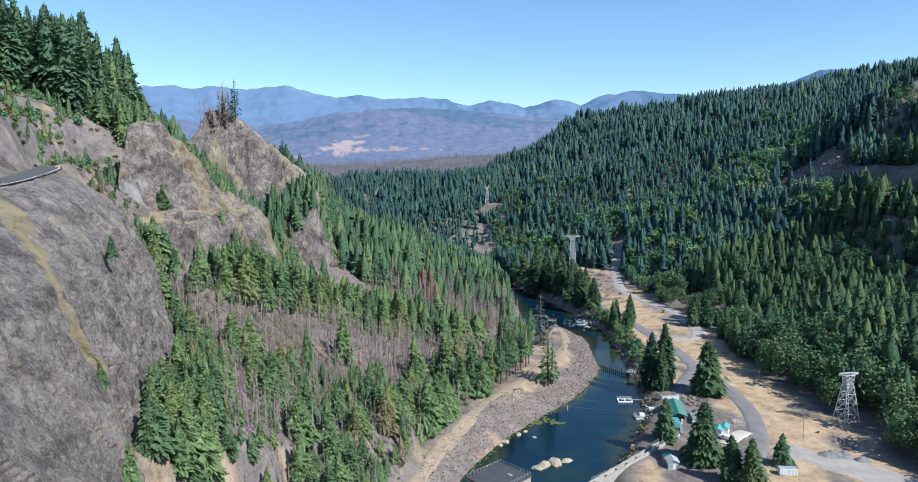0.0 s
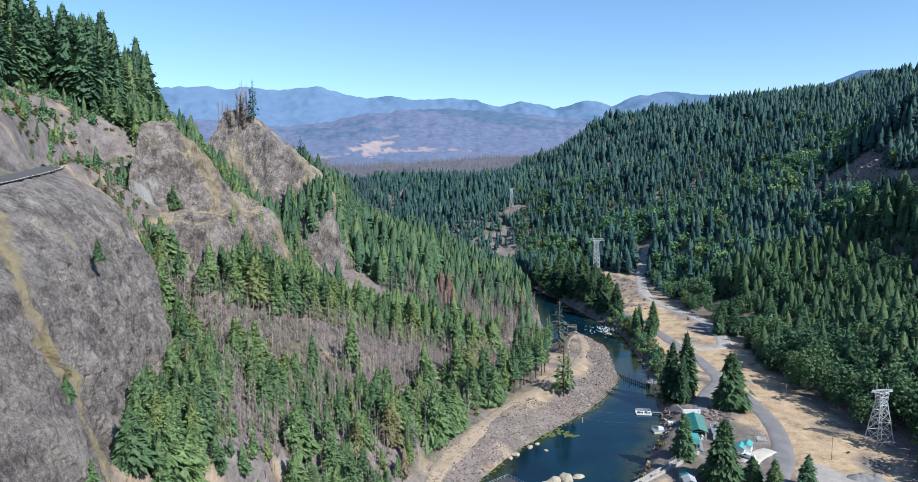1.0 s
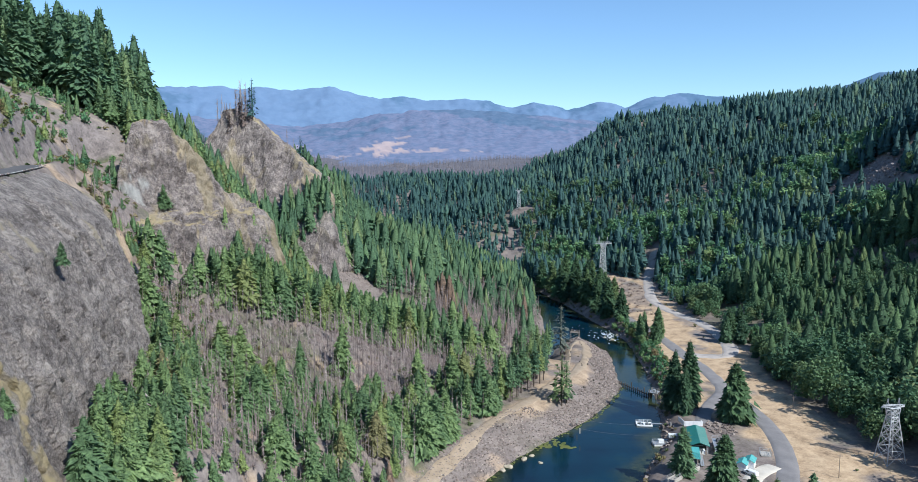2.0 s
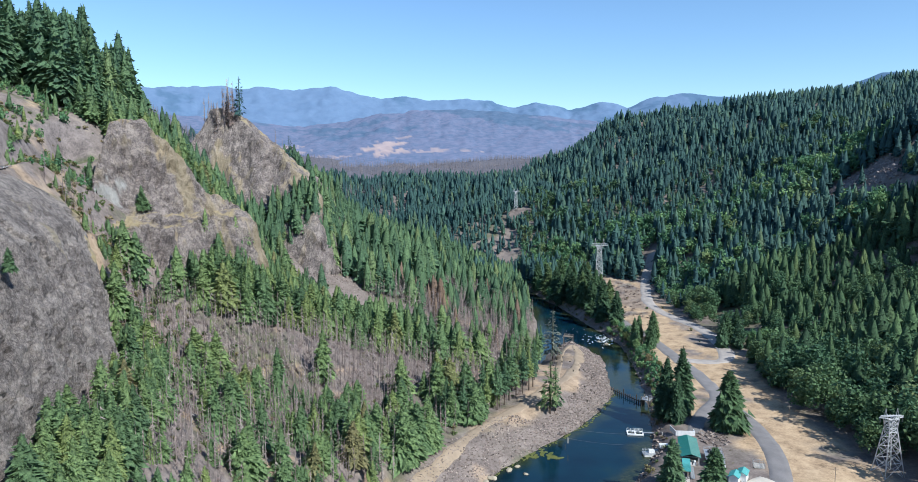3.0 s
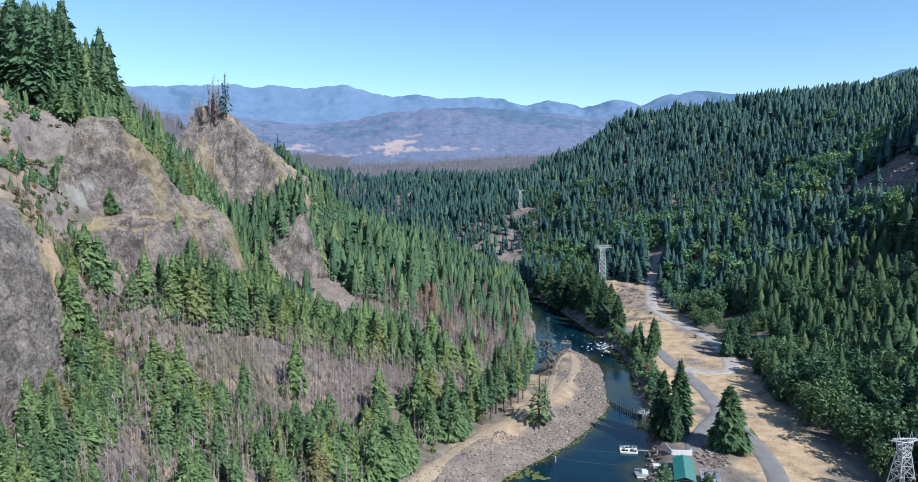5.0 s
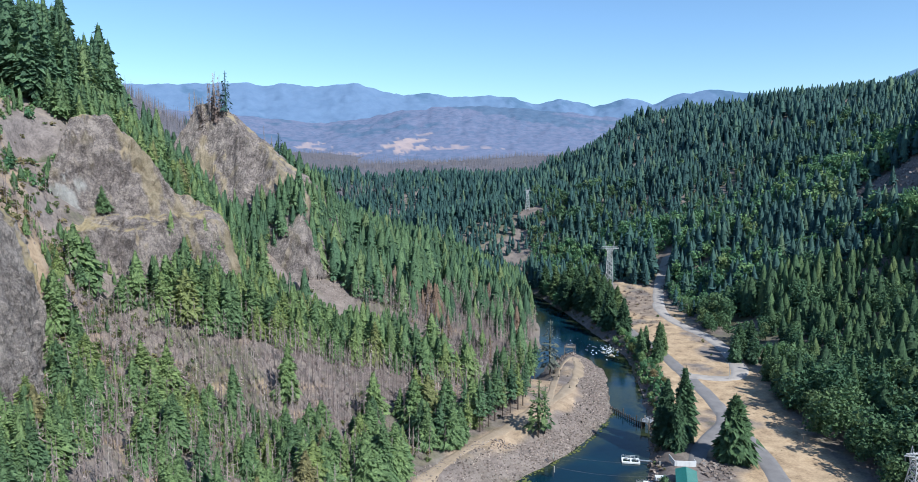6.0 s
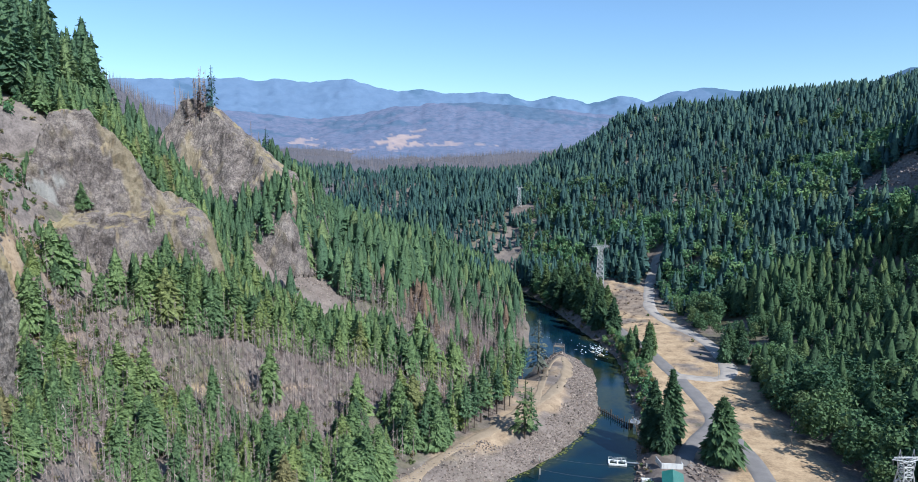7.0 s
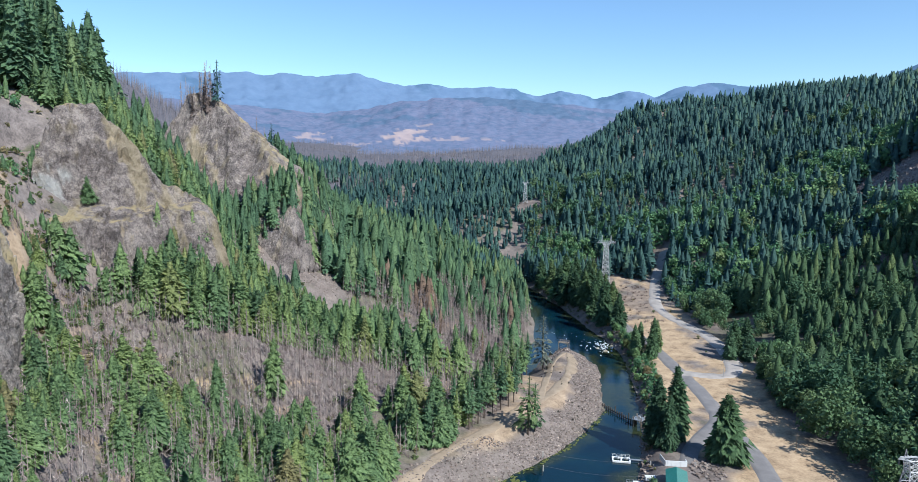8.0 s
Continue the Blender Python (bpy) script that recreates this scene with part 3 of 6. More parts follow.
def outcrop(name, x0, x1, y0, y1, height, label, seed, step=0.8, pale=None, push=1.0):
    """A craggy outcrop: the part of height(x, y) that stands out of the slope."""
    xs, ys = np.arange(x0, x1, step), np.arange(y0, y1, step)
    X, Y = np.meshgrid(xs, ys, indexing="ij")
    wx, wy = X + 3 * fbm(X, Y, 16, 3, seed), Y + 3 * fbm(X, Y, 16, 3, seed + 3)
    H = height(wx, wy)
    slab, chip = blocks(X + 0.35 * Y, H * 1.0 + 0.35 * X, 15, seed + 40), blocks(X + 0.3 * Y, H * 0.9 + 0.3 * X, 5, seed + 44)
    Z = H + 1.2 * fbm(X, Y, 18, 3, seed + 5) + push * (1.5 * slab + 0.8 * chip) + 0.5 * fbm(X, Y, 2.5, 3, seed + 9)
    gx, gy = np.gradient(H, step)
    gentle = ramp(0.95 - np.hypot(gx, gy), 0, 0.25)
    ledge = np.maximum(ramp(fbm(X + Y * 0.5, Y * 1.6, 15, 5, seed + 60, 0.65), 0.45, 0.8) * 0.5, ramp(chip + 0.6 * slab, 0.25, 0.7) * ramp(fbm(X + Y, Y - X, 12, 4, seed + 66, 0.65), -0.05, 0.4) * 0.75 * (0.4 + 0.6 * gentle))
    ledge = np.maximum(ledge, gentle * ramp(fbm(X, Y, 9, 5, seed + 71, 0.65), -0.35, 0.3) * 0.9)
    up = Z > land(X, Y) - 2.5
    f = sheet_faces(len(xs), len(ys))
    f = f[up.ravel()[f].all(1)]
    used = np.unique(f)
    index = np.zeros(X.size, int)
    index[used] = np.arange(len(used))
    co = np.stack([X + push * (1.3 * slab + 0.8 * chip), Y - push * (1.0 * slab + 0.7 * chip), Z], -1).reshape(-1, 3)[used]
    me = faceted(raw_mesh(name, co, index[f], ROCKTAN, ledge.ravel()[used]))
    if pale:
        d = np.hypot((co[:, 0] - pale[0]) / 6, np.hypot((co[:, 1] - pale[1]) / 6, (co[:, 2] - pale[2]) / 8))
        me.attributes.new("pale", "FLOAT", "POINT").data.foreach_set("value", (ramp(1 - d + 0.6 * fbm(co[:, 0] + co[:, 2], co[:, 1], 3, 3, 5), 0, 0.3) * 0.8).astype(np.float32))
    return tagged(new(name, me), label, "rock outcrop", kind="structure")


def crag(x, y):
    front, along = 0.8 * (x + 168) - 0.6 * (y - 313), 0.6 * (x + 168) + 0.8 * (y - 313)
    z = np.interp(front, [-60, 0, 4, 16, 27, 36, 70], [135, 132, 122, 91, 86, 50, -30])
    z = np.minimum(z, np.interp(along, [-40, -8, 3, 35, 46, 90], [128, 131, 133, 94, 60, -30]))
    z = np.minimum(z, 138 - 2.6 * np.maximum(0, -190 - x))
    z = np.minimum(z, np.interp(0.9 * (-173 - x) + 0.4 * (309 - y), [-20, 0, 5, 8, 30], [170, 133, 122, 94, 40]))
    z = np.minimum(z, 96 - 1.7 * (280 - y))
    return np.minimum(z, 136 - 1.5 * np.maximum(0, y - 353))


def peak(x, y):
    z = 147.5 - 0.88 * np.maximum(0, x + 174) - 0.62 * np.maximum(0, y - 446)
    z = np.minimum(z, 151 - 1.2 * np.maximum(0, 431 - y) - 0.2 * np.maximum(0, x + 182))
    z = np.minimum(z, 150 - 2.4 * np.maximum(0, -189 - x))
    z = np.minimum(z, 146.5 - 0.05 * (x + 180))
    z = np.minimum(z, 122 - 1.9 * (424 - y))
    z = np.minimum(z, 115 - 1.7 * (x + 130))
    return np.minimum(z, 105 - 4 * (x + 120))


outcrop("rock_crag", -216, -96, 262, 395, crag, "craggy grey rock buttress with tan ledges on the burnt slope", 50, pale=(-169, 291, 101), push=1.5)
outcrop("rock_peak", -212, -90, 376, 520, peak, "pointed brown rock outcrop topped with scorched trees", 70, push=0.9)


# ---- far hills ----
def hill_range(name, radius, depth, bearings, heights, foot, material, label, seed, amp, tint=None, base=100):
    """A range of hills on an arc: the crest at the radius, its foot nearer by the depth."""
    u = np.radians(np.linspace(bearings[0], bearings[-1], 520))
    v = np.linspace(0, 1, 46)
    U, V = np.meshgrid(u, v, indexing="ij")
    fine = np.linspace(bearings[0], bearings[-1], 2000)
    soft = np.convolve(np.pad(np.interp(fine, bearings, heights) + 0.05 * fbm(fine, fine * 0, 0.9, 4, seed + 50), 7, mode="edge"), np.hanning(17)[1:-1] / np.hanning(17).sum(), "valid")
    crest = base + radius * np.tan(np.radians(np.interp(np.degrees(U), fine, soft)))
    low = base + (radius - depth) * math.tan(radians(foot))
    r = radius - depth * V
    X, Y = r * np.sin(U), r * np.cos(U)
    gully = 1 - np.abs(fbm(X, Y, radius * 0.03, 6, seed, 0.6))
    Z = low + (crest - low) * (1 - V) ** 1.15 + amp * (gully - 0.6) * np.minimum(1, V * 5) * (1 - V) + (amp * 0.16 * fbm(X, Y, radius * 0.022, 4, seed + 3, 0.6) + 4 * fbm(X, Y, 30, 2, seed + 8))
    t = tint(np.degrees(U), V, X, Y) if tint else None
    me = raw_mesh(name, np.stack([X, Y, Z], -1).reshape(-1, 3), sheet_faces(len(u), len(v)), material, None if t is None else t.ravel())
    woods = ramp(fbm(X, Y, radius * 0.07, 5, seed + 20, 0.6) + 0.9 * ramp(np.degrees(U), -8, 4) * ramp(0.32 - V, 0, 0.2) - 0.35 - 0.8 * ramp(V, 0.35, 0.6), 0, 0.35) * 0.6
    me.attributes.new("woods", "FLOAT", "POINT").data.foreach_set("value", woods.ravel().astype(np.float32))
    return tagged(new(name, me), label, "mountains", kind="structure")


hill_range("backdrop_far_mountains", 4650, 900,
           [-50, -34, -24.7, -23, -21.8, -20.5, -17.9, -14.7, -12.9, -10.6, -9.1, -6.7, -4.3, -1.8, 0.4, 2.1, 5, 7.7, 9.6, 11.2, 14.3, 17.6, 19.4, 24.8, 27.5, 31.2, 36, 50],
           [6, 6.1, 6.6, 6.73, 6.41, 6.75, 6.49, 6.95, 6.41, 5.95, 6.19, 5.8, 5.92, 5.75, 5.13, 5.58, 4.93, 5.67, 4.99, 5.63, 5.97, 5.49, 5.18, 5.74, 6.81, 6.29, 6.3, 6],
           1.2, BLUEHILL, "forested mountain range far away, painted haze blue and glowing", 90, 20)


def quarry(b, v, x, y):
    n = 1.5 * fbm(x, y, 70, 5, 120, 0.7)
    b, v = b + 0.9, v - 0.07
    a = ramp(1 - np.hypot((b + 9.4) / 1.9, (v - 0.58) / 0.11) + 0.35 * n, 0.15, 0.4)
    c = ramp(1 - np.hypot((b + 4.9) / 3.0, (v - 0.66) / 0.03) + 0.5 * n, 0.2, 0.5) * 0.7
    e = ramp(1 - np.hypot((b + 13.6) / 2.6, (v - 0.64) / 0.05) + 0.5 * n, 0.2, 0.5) * 0.7
    f = ramp(1 - np.hypot((b + 17.0) / 1.6, (v - 0.54) / 0.10) + 0.5 * n, 0.2, 0.5) * 0.8
    g = ramp(1 - np.hypot((b + 7.6) / 0.9, (v - 0.42) / 0.03) + 0.5 * n, 0.2, 0.5) * 0.6
    return np.maximum.reduce([a, c, e, f, g])


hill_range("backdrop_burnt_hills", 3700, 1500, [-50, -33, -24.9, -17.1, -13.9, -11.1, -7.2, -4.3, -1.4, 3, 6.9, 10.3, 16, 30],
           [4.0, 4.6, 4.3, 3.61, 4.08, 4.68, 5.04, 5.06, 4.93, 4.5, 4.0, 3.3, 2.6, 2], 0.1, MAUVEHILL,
           "burnt mauve-grey hillsides with pale quarry scars, tinted blue for haze", 130, 15, quarry)


# ---- roads ----
def smooth_line(points, step=1.5):
    p = np.array(points, float)
    p = np.vstack([2 * p[0] - p[1], p, 2 * p[-1] - p[-2]])
    out = []
    for a, b, c, d in zip(p, p[1:], p[2:], p[3:]):
        n = max(2, int(np.linalg.norm(c - b) / step))
        t = np.linspace(0, 1, n, endpoint=False)[:, None]
        out.append(0.5 * (2 * b + (c - a) * t + (2 * a - 5 * b + 4 * c - d) * t ** 2 + (3 * b - a - 3 * c + d) * t ** 3))
    return np.vstack(out)


def road(name, points, width, material, label, lift=0.16, level=None, offset=0.0, ragged=0.0):
    line = smooth_line(points)
    way = np.gradient(line, axis=0)
    way /= np.linalg.norm(way, axis=1)[:, None]
    side = np.stack([way[:, 1], -way[:, 0]], 1)
    cross = np.array([-0.6, -0.5, -0.25, 0, 0.25, 0.5, 0.6])
    edge = np.where(np.abs(cross) > 0.55, -0.45, 0.0)
    half = width * (1 + ragged * fbm(line[:, 0], line[:, 1], 7, 3, 33))
    P = line[:, None, :] + side[:, None, :] * (offset + cross[None, :, None] * half[:, None, None])
    if level is None:
        Z = land(P[..., 0], P[..., 1]) + lift + 0.06 * (1 - np.abs(cross) * 2) + edge
    else:
        Z = np.repeat((level(line[:, 1]) + lift)[:, None], 7, 1)
    me = raw_mesh(name, np.dstack([P, Z]).reshape(-1, 3), sheet_faces(len(line), 7), material)
    return tagged(new(name, me), label, "road", kind="structure")


ACCESS = [(60, 170), (65, 192), (70.5, 209), (77.3, 224), (84.6, 237), (90.1, 252), (94.4, 270), (96, 287), (95.6, 303), (94.3, 320), (93.5, 336), (93.2, 350), (91.6, 370), (88.3, 396), (85.4, 420), (81, 446), (75.5, 470), (71.5, 494), (66, 515), (59, 542)]
UPPER = [(90, 388), (101, 385), (111, 386), (117, 395), (120.5, 415), (121, 440), (118, 464), (110, 491), (104.5, 514), (103, 538), (107, 566), (112.5, 597), (120, 626), (128, 648)]
YARD = [(93.5, 338), (91, 327), (86.5, 319), (82, 312), (77, 303), (73, 294), (70, 284)]
road("road_access", ACCESS, 6.8, ASPHALT, "worn grey asphalt access road through the dry terrace")
road("road_yard", YARD, 5.5, ASPHALT, "asphalt branch road curving to the yard", 0.2)
road("road_gravel", [(89, 232), (98, 223), (106, 215), (118, 202), (130, 188)], 13, GRAVEL, "pale gravel track across the terrace", 0.12, ragged=0.25)
road("road_upper", UPPER, 7.0, GRAVEL, "pale gravel road climbing between dark firs", 0.3, ragged=0.15)
road("road_spit", [(-42, 205), (-34, 232), (-23.5, 257), (-19, 269), (-13.5, 279), (-6, 290.5), (0.5, 300), (8.8, 316), (19, 334), (27, 351), (32.5, 371), (36.5, 396), (35.5, 414)], 4.4, DIRT, "tan dirt track along the river spit", 0.14, ragged=0.3)
road("road_spit_loop", [(19, 333), (21, 352), (23.5, 374), (26, 396), (33, 413)], 3.4, DIRT, "second tan wheel track on the spit", 0.18, ragged=0.3)
road("road_drive", [(84, 247), (79, 243), (74, 238), (71, 233)], 5.5, PALECONC, "pale concrete driveway beside the sheds", 0.2)


CLIFFROAD = list(zip(SHELF_X, SHELF_Y))[1:]
road("road_cliff", CLIFFROAD, 7, DARKASPHALT, "asphalt mountain road on the cliff shelf", 0.35, shelf_level)
road("road_line", CLIFFROAD, 0.3, LINE, "white edge line on the mountain road", 0.39, shelf_level, 3.3)


# ---- trees ----


def fir_shape(whorls, per, wide, seed=0, power=0.85, bare=0.04, droop=0.24, ragged=0.2, core=0.55, gaps=0.0, skirt=6.0, sides=6, fan=0.85, sprays=3):
    """A fir one unit tall: whorls of drooping, folded fans of needles round a dark heart."""
    r = np.random.default_rng(seed)
    verts, tris = [], []
    phase, lean = r.uniform(0, 6.28, 4), r.normal(0, 0.008, 2)

    def reach_at(h, a):
        lobe = 1 + 0.12 * math.sin(a + phase[0]) + 0.10 * math.sin(2 * a + 9 * h + phase[1]) + 0.07 * math.sin(17 * h + phase[2])
        return wide * max(0.0, 1 - h) ** power * min(1.0, (h - bare) * skirt + 0.6) * lobe + 0.006

    for i in range(4):
        for k in range(sides):
            h = bare + (0.95 - bare) * i / 3
            a = 6.2832 * k / sides + i * 0.6
            q = core * reach_at(h, a) * (0.8 if i == 0 else 1.0)
            verts.append((q * math.cos(a) + lean[0] * h, q * math.sin(a) + lean[1] * h, h))
    for i in range(3):
        for k in range(sides):
            a, b = i * sides + k, i * sides + (k + 1) % sides
            tris += [(a, b, b + sides), (a, b + sides, a + sides)]
    for i in range(whorls):
        u = (i + 0.5) / whorls
        h0 = bare + (0.97 - bare) * u ** 0.92
        count = max(4, round(per * (1 - 0.55 * u)))
        for j in range(count):
            if r.uniform() < gaps:
                continue
            a = 6.2832 * (j + 0.5 * (i % 2) + r.normal(0, 0.16)) / count
            h = min(0.985, h0 + r.normal(0, 0.35 * (0.97 - bare) / whorls))
            q = reach_at(h, a) * (1 + ragged * r.uniform(-1, 0.9))
            sag = q * droop * (1.15 - 1.25 * h) * r.uniform(0.6, 1.4)
            half = 3.1416 / count * fan
            for m in range(sprays):
                off = (m - (sprays - 1) / 2) * 2 / max(1, sprays)
                b = a + off * half * r.uniform(0.8, 1.2) + r.normal(0, 0.04)
                tip = q * (1 - 0.22 * abs(off)) * r.uniform(0.85, 1.1)
                start = tip * r.uniform(0.45, 0.76)
                w = (tip - start) * r.uniform(0.30, 0.55) * (2.2 if sprays == 1 else 1.0) + 0.002
                c, n = math.cos(b), math.sin(b)
                ox, oy = lean[0] * h, lean[1] * h
                hz = h + r.normal(0, 0.12) * q
                roll = r.normal(0, 0.5) * w
                k = len(verts)
                verts += [(start * c - w * n + ox, start * n + w * c + oy, hz + 0.15 * sag + roll),
                          (tip * c + ox, tip * n + oy, hz - sag),
                          (start * c + w * n + ox, start * n - w * c + oy, hz + 0.15 * sag - roll)]
                tris.append((k, k + 2, k + 1))
    k = len(verts)
    verts += [(0.010, 0, 0.93), (-0.006, 0.008, 0.93), (-0.006, -0.008, 0.93), (lean[0], lean[1], 1.0)]
    tris += [(k, k + 1, k + 3), (k + 1, k + 2, k + 3), (k + 2, k, k + 3)]
    return np.array(verts), np.array(tris)


def brush_shape(count, seed):
    """A bare bush of thin twigs."""
    r = np.random.default_rng(seed)
    verts, tris = [], []
    for i in range(count):
        a, up = r.uniform(0, 6.28), r.uniform(0.3, 1.4)
        l = r.uniform(0.5, 1.0)
        d = np.array([math.cos(a) * math.cos(up), math.sin(a) * math.cos(up), math.sin(up)]) * l
        s = np.array([-math.sin(a), math.cos(a), 0.2]) * 0.035
        o = np.array([r.uniform(-0.25, 0.25), r.uniform(-0.25, 0.25), 0])
        k = len(verts)
        verts += [o - s, o + s, o + d]
        tris.append((k, k + 1, k + 2))
    return np.array(verts), np.array(tris)


def leafy_shape(count, leaf, wide, seed, heart=True):
    """Leaf clumps of a broad tree one unit tall, in a few uneven lobes."""
    r = np.random.default_rng(seed)
    lobes = [(r.uniform(-0.6, 0.6) * wide, r.uniform(-0.6, 0.6) * wide, r.uniform(0.22, 0.82), r.uniform(0.10, 0.19)) for _ in range(15)]
    lobes.append((0, 0, 0.84, 0.16))
    verts, tris = [], []
    octa = ((1, 0, 0), (0, 1, 0), (-1, 0, 0), (0, -1, 0), (0, 0, 1), (0, 0, -1))
    for lx, ly, lz, lr in lobes if heart else ():
        k = len(verts)
        verts += [np.array([lx, ly, lz]) + np.array(d) * lr * r.uniform(0.4, 0.55) for d in octa]
        tris += [(k + i, k + (i + 1) % 4, k + 4) for i in range(4)] + [(k + (i + 1) % 4, k + i, k + 5) for i in range(4)]
    for i in range(count):
        lx, ly, lz, lr = lobes[i % len(lobes)]
        d = r.normal(size=3)
        d /= np.linalg.norm(d)
        c = np.array([lx, ly, lz]) + d * lr * r.uniform(0.7, 1.05)
        n = d + r.normal(size=3) * 0.5
        n /= np.linalg.norm(n)
        t = np.cross(n, r.normal(size=3))
        t /= np.linalg.norm(t)
        b = np.cross(n, t)
        s = leaf * r.uniform(0.6, 1.3)
        k = len(verts)
        verts += [c + t * s, c + b * s * 0.85 - t * s * 0.6, c - b * s * 0.85 - t * s * 0.6]
        tris.append((k, k + 1, k + 2))
    return np.array(verts), np.array(tris)


def stem_shape(r0, r1=0.003, top=1.0, sides=5, bend=0.0, z0=-0.04, levels=3):
    verts, tris = [], []
    for i in range(levels + 1):
        f = i / levels
        for s in range(sides):
            a = 6.283 * s / sides
            rr = r0 + (r1 - r0) * f
            verts.append((rr * math.cos(a) + bend * f * f, rr * math.sin(a), z0 + (top - z0) * f))
    for i in range(levels):
        for s in range(sides):
            a, b = i * sides + s, i * sides + (s + 1) % sides
            tris += [(a, b, b + sides), (a, b + sides, a + sides)]
    return np.array(verts), np.array(tris)


def twigs_shape(count, reach, seed, low=0.15, w=0.008, droop=0.0):
    """Bare side branches of a dead tree."""
    r = np.random.default_rng(seed)
    verts, tris = [], []
    for i in range(count):
        h = r.uniform(low, 0.97)
        a = r.uniform(0, 6.28)
        l = reach * (1.05 - h) ** 0.6 * r.uniform(0.4, 1.2)
        c, s = math.cos(a), math.sin(a)
        k = len(verts)
        z2 = h + l * (r.uniform(-0.5, 0.35) - droop)
        verts += [(s * w, -c * w, h - w), (-s * w, c * w, h - w), (0, 0, h + w * 1.6), (c * l, s * l, z2)]
        tris += [(k, k + 3, k + 2), (k + 1, k + 2, k + 3)]
    return np.array(verts), np.array(tris)


def join_shapes(*shapes):
    verts, tris, k = [], [], 0
    for v, t in shapes:
        verts.append(v)
        tris.append(t + k)
        k += len(v)
    return np.vstack(verts), np.vstack(tris)


FIRS = [fir_shape(30, 12, w, s, q, ragged=0.3, core=0.66, gaps=g, sprays=5) for s, w, q, g in ((1, 0.27, 0.85, 0.1), (2, 0.29, 0.8, 0.2), (3, 0.23, 0.9, 0.25), (4, 0.30, 0.85, 0.08), (5, 0.27, 0.75, 0.3))]
MIDFIRS = [fir_shape(14, 9, w, s, q, ragged=0.3, core=0.72, gaps=0.08, sprays=2) for s, w, q in ((11, 0.25, 0.9), (12, 0.28, 0.8), (13, 0.22, 0.95), (14, 0.29, 0.85), (15, 0.26, 0.75))]
SLOPEFIRS = [fir_shape(22, 10, w, s, q, ragged=0.3, core=0.68, gaps=g, sprays=3) for s, w, q, g in ((6, 0.27, 0.85, 0.1), (7, 0.29, 0.75, 0.2), (8, 0.24, 0.9, 0.1), (9, 0.30, 0.85, 0.25))]
RIDGEFIRS = [fir_shape(32, 9, w, s, q, ragged=0.35, core=0.6, bare=0.08, gaps=0.12, sprays=3) for s, w, q in ((16, 0.20, 0.8), (17, 0.23, 0.72), (18, 0.18, 0.78), (19, 0.22, 0.68))]
SMALLFIRS = [fir_shape(9, 8, w, s, q, ragged=0.25, core=0.74, sprays=1, sides=5, fan=1.2) for s, w, q in ((21, 0.22, 0.9), (22, 0.25, 0.8), (23, 0.27, 0.95), (24, 0.20, 0.9), (25, 0.23, 0.75))]
TINYFIRS = [fir_shape(6, 5, w, s, 0.85, ragged=0.25, core=0.78, sprays=1, sides=4, fan=1.2) for s, w in ((31, 0.22), (32, 0.26), (33, 0.20), (34, 0.24))]
BRUSH = [brush_shape(34, s) for s in (101, 102, 103)]
FARLEAFY = [leafy_shape(150, 0.066, 0.27, s, False) for s in (47, 48)]
LEAFY = [leafy_shape(1900, 0.023, 0.28, s) for s in (41, 42, 43)]
MIDLEAFY = [leafy_shape(560, 0.034, 0.26, s, False) for s in (44, 45, 46)]
FIRSTEM = stem_shape(0.014)
SNAGS = [(stem_shape(0.011, 0.002, 1.0, 5, b), twigs_shape(60, 0.11, s, w=0.006, droop=0.5)) for s, b in ((51, 0.02), (52, -0.03), (53, 0.0), (54, 0.04))]
MIDSNAGS = [join_shapes(stem_shape(0.011, 0.003, 1.0, 3, b, levels=1), twigs_shape(13, 0.15, s, w=0.009, droop=0.6)) for s, b in ((61, 0.03), (62, -0.02), (63, 0.0), (64, -0.04))]
TINYSNAGS = [join_shapes((stem_shape(0.02, 0.006, 1.0, 3)[0][[0, 1, 2, 9]], np.array([(0, 1, 3), (1, 2, 3), (2, 0, 3)])), twigs_shape(3, 0.14, s)) for s in (71, 72)]
BUSH = [leafy_shape(70, 0.135, 0.5, s, False) for s in (81, 82, 83)]


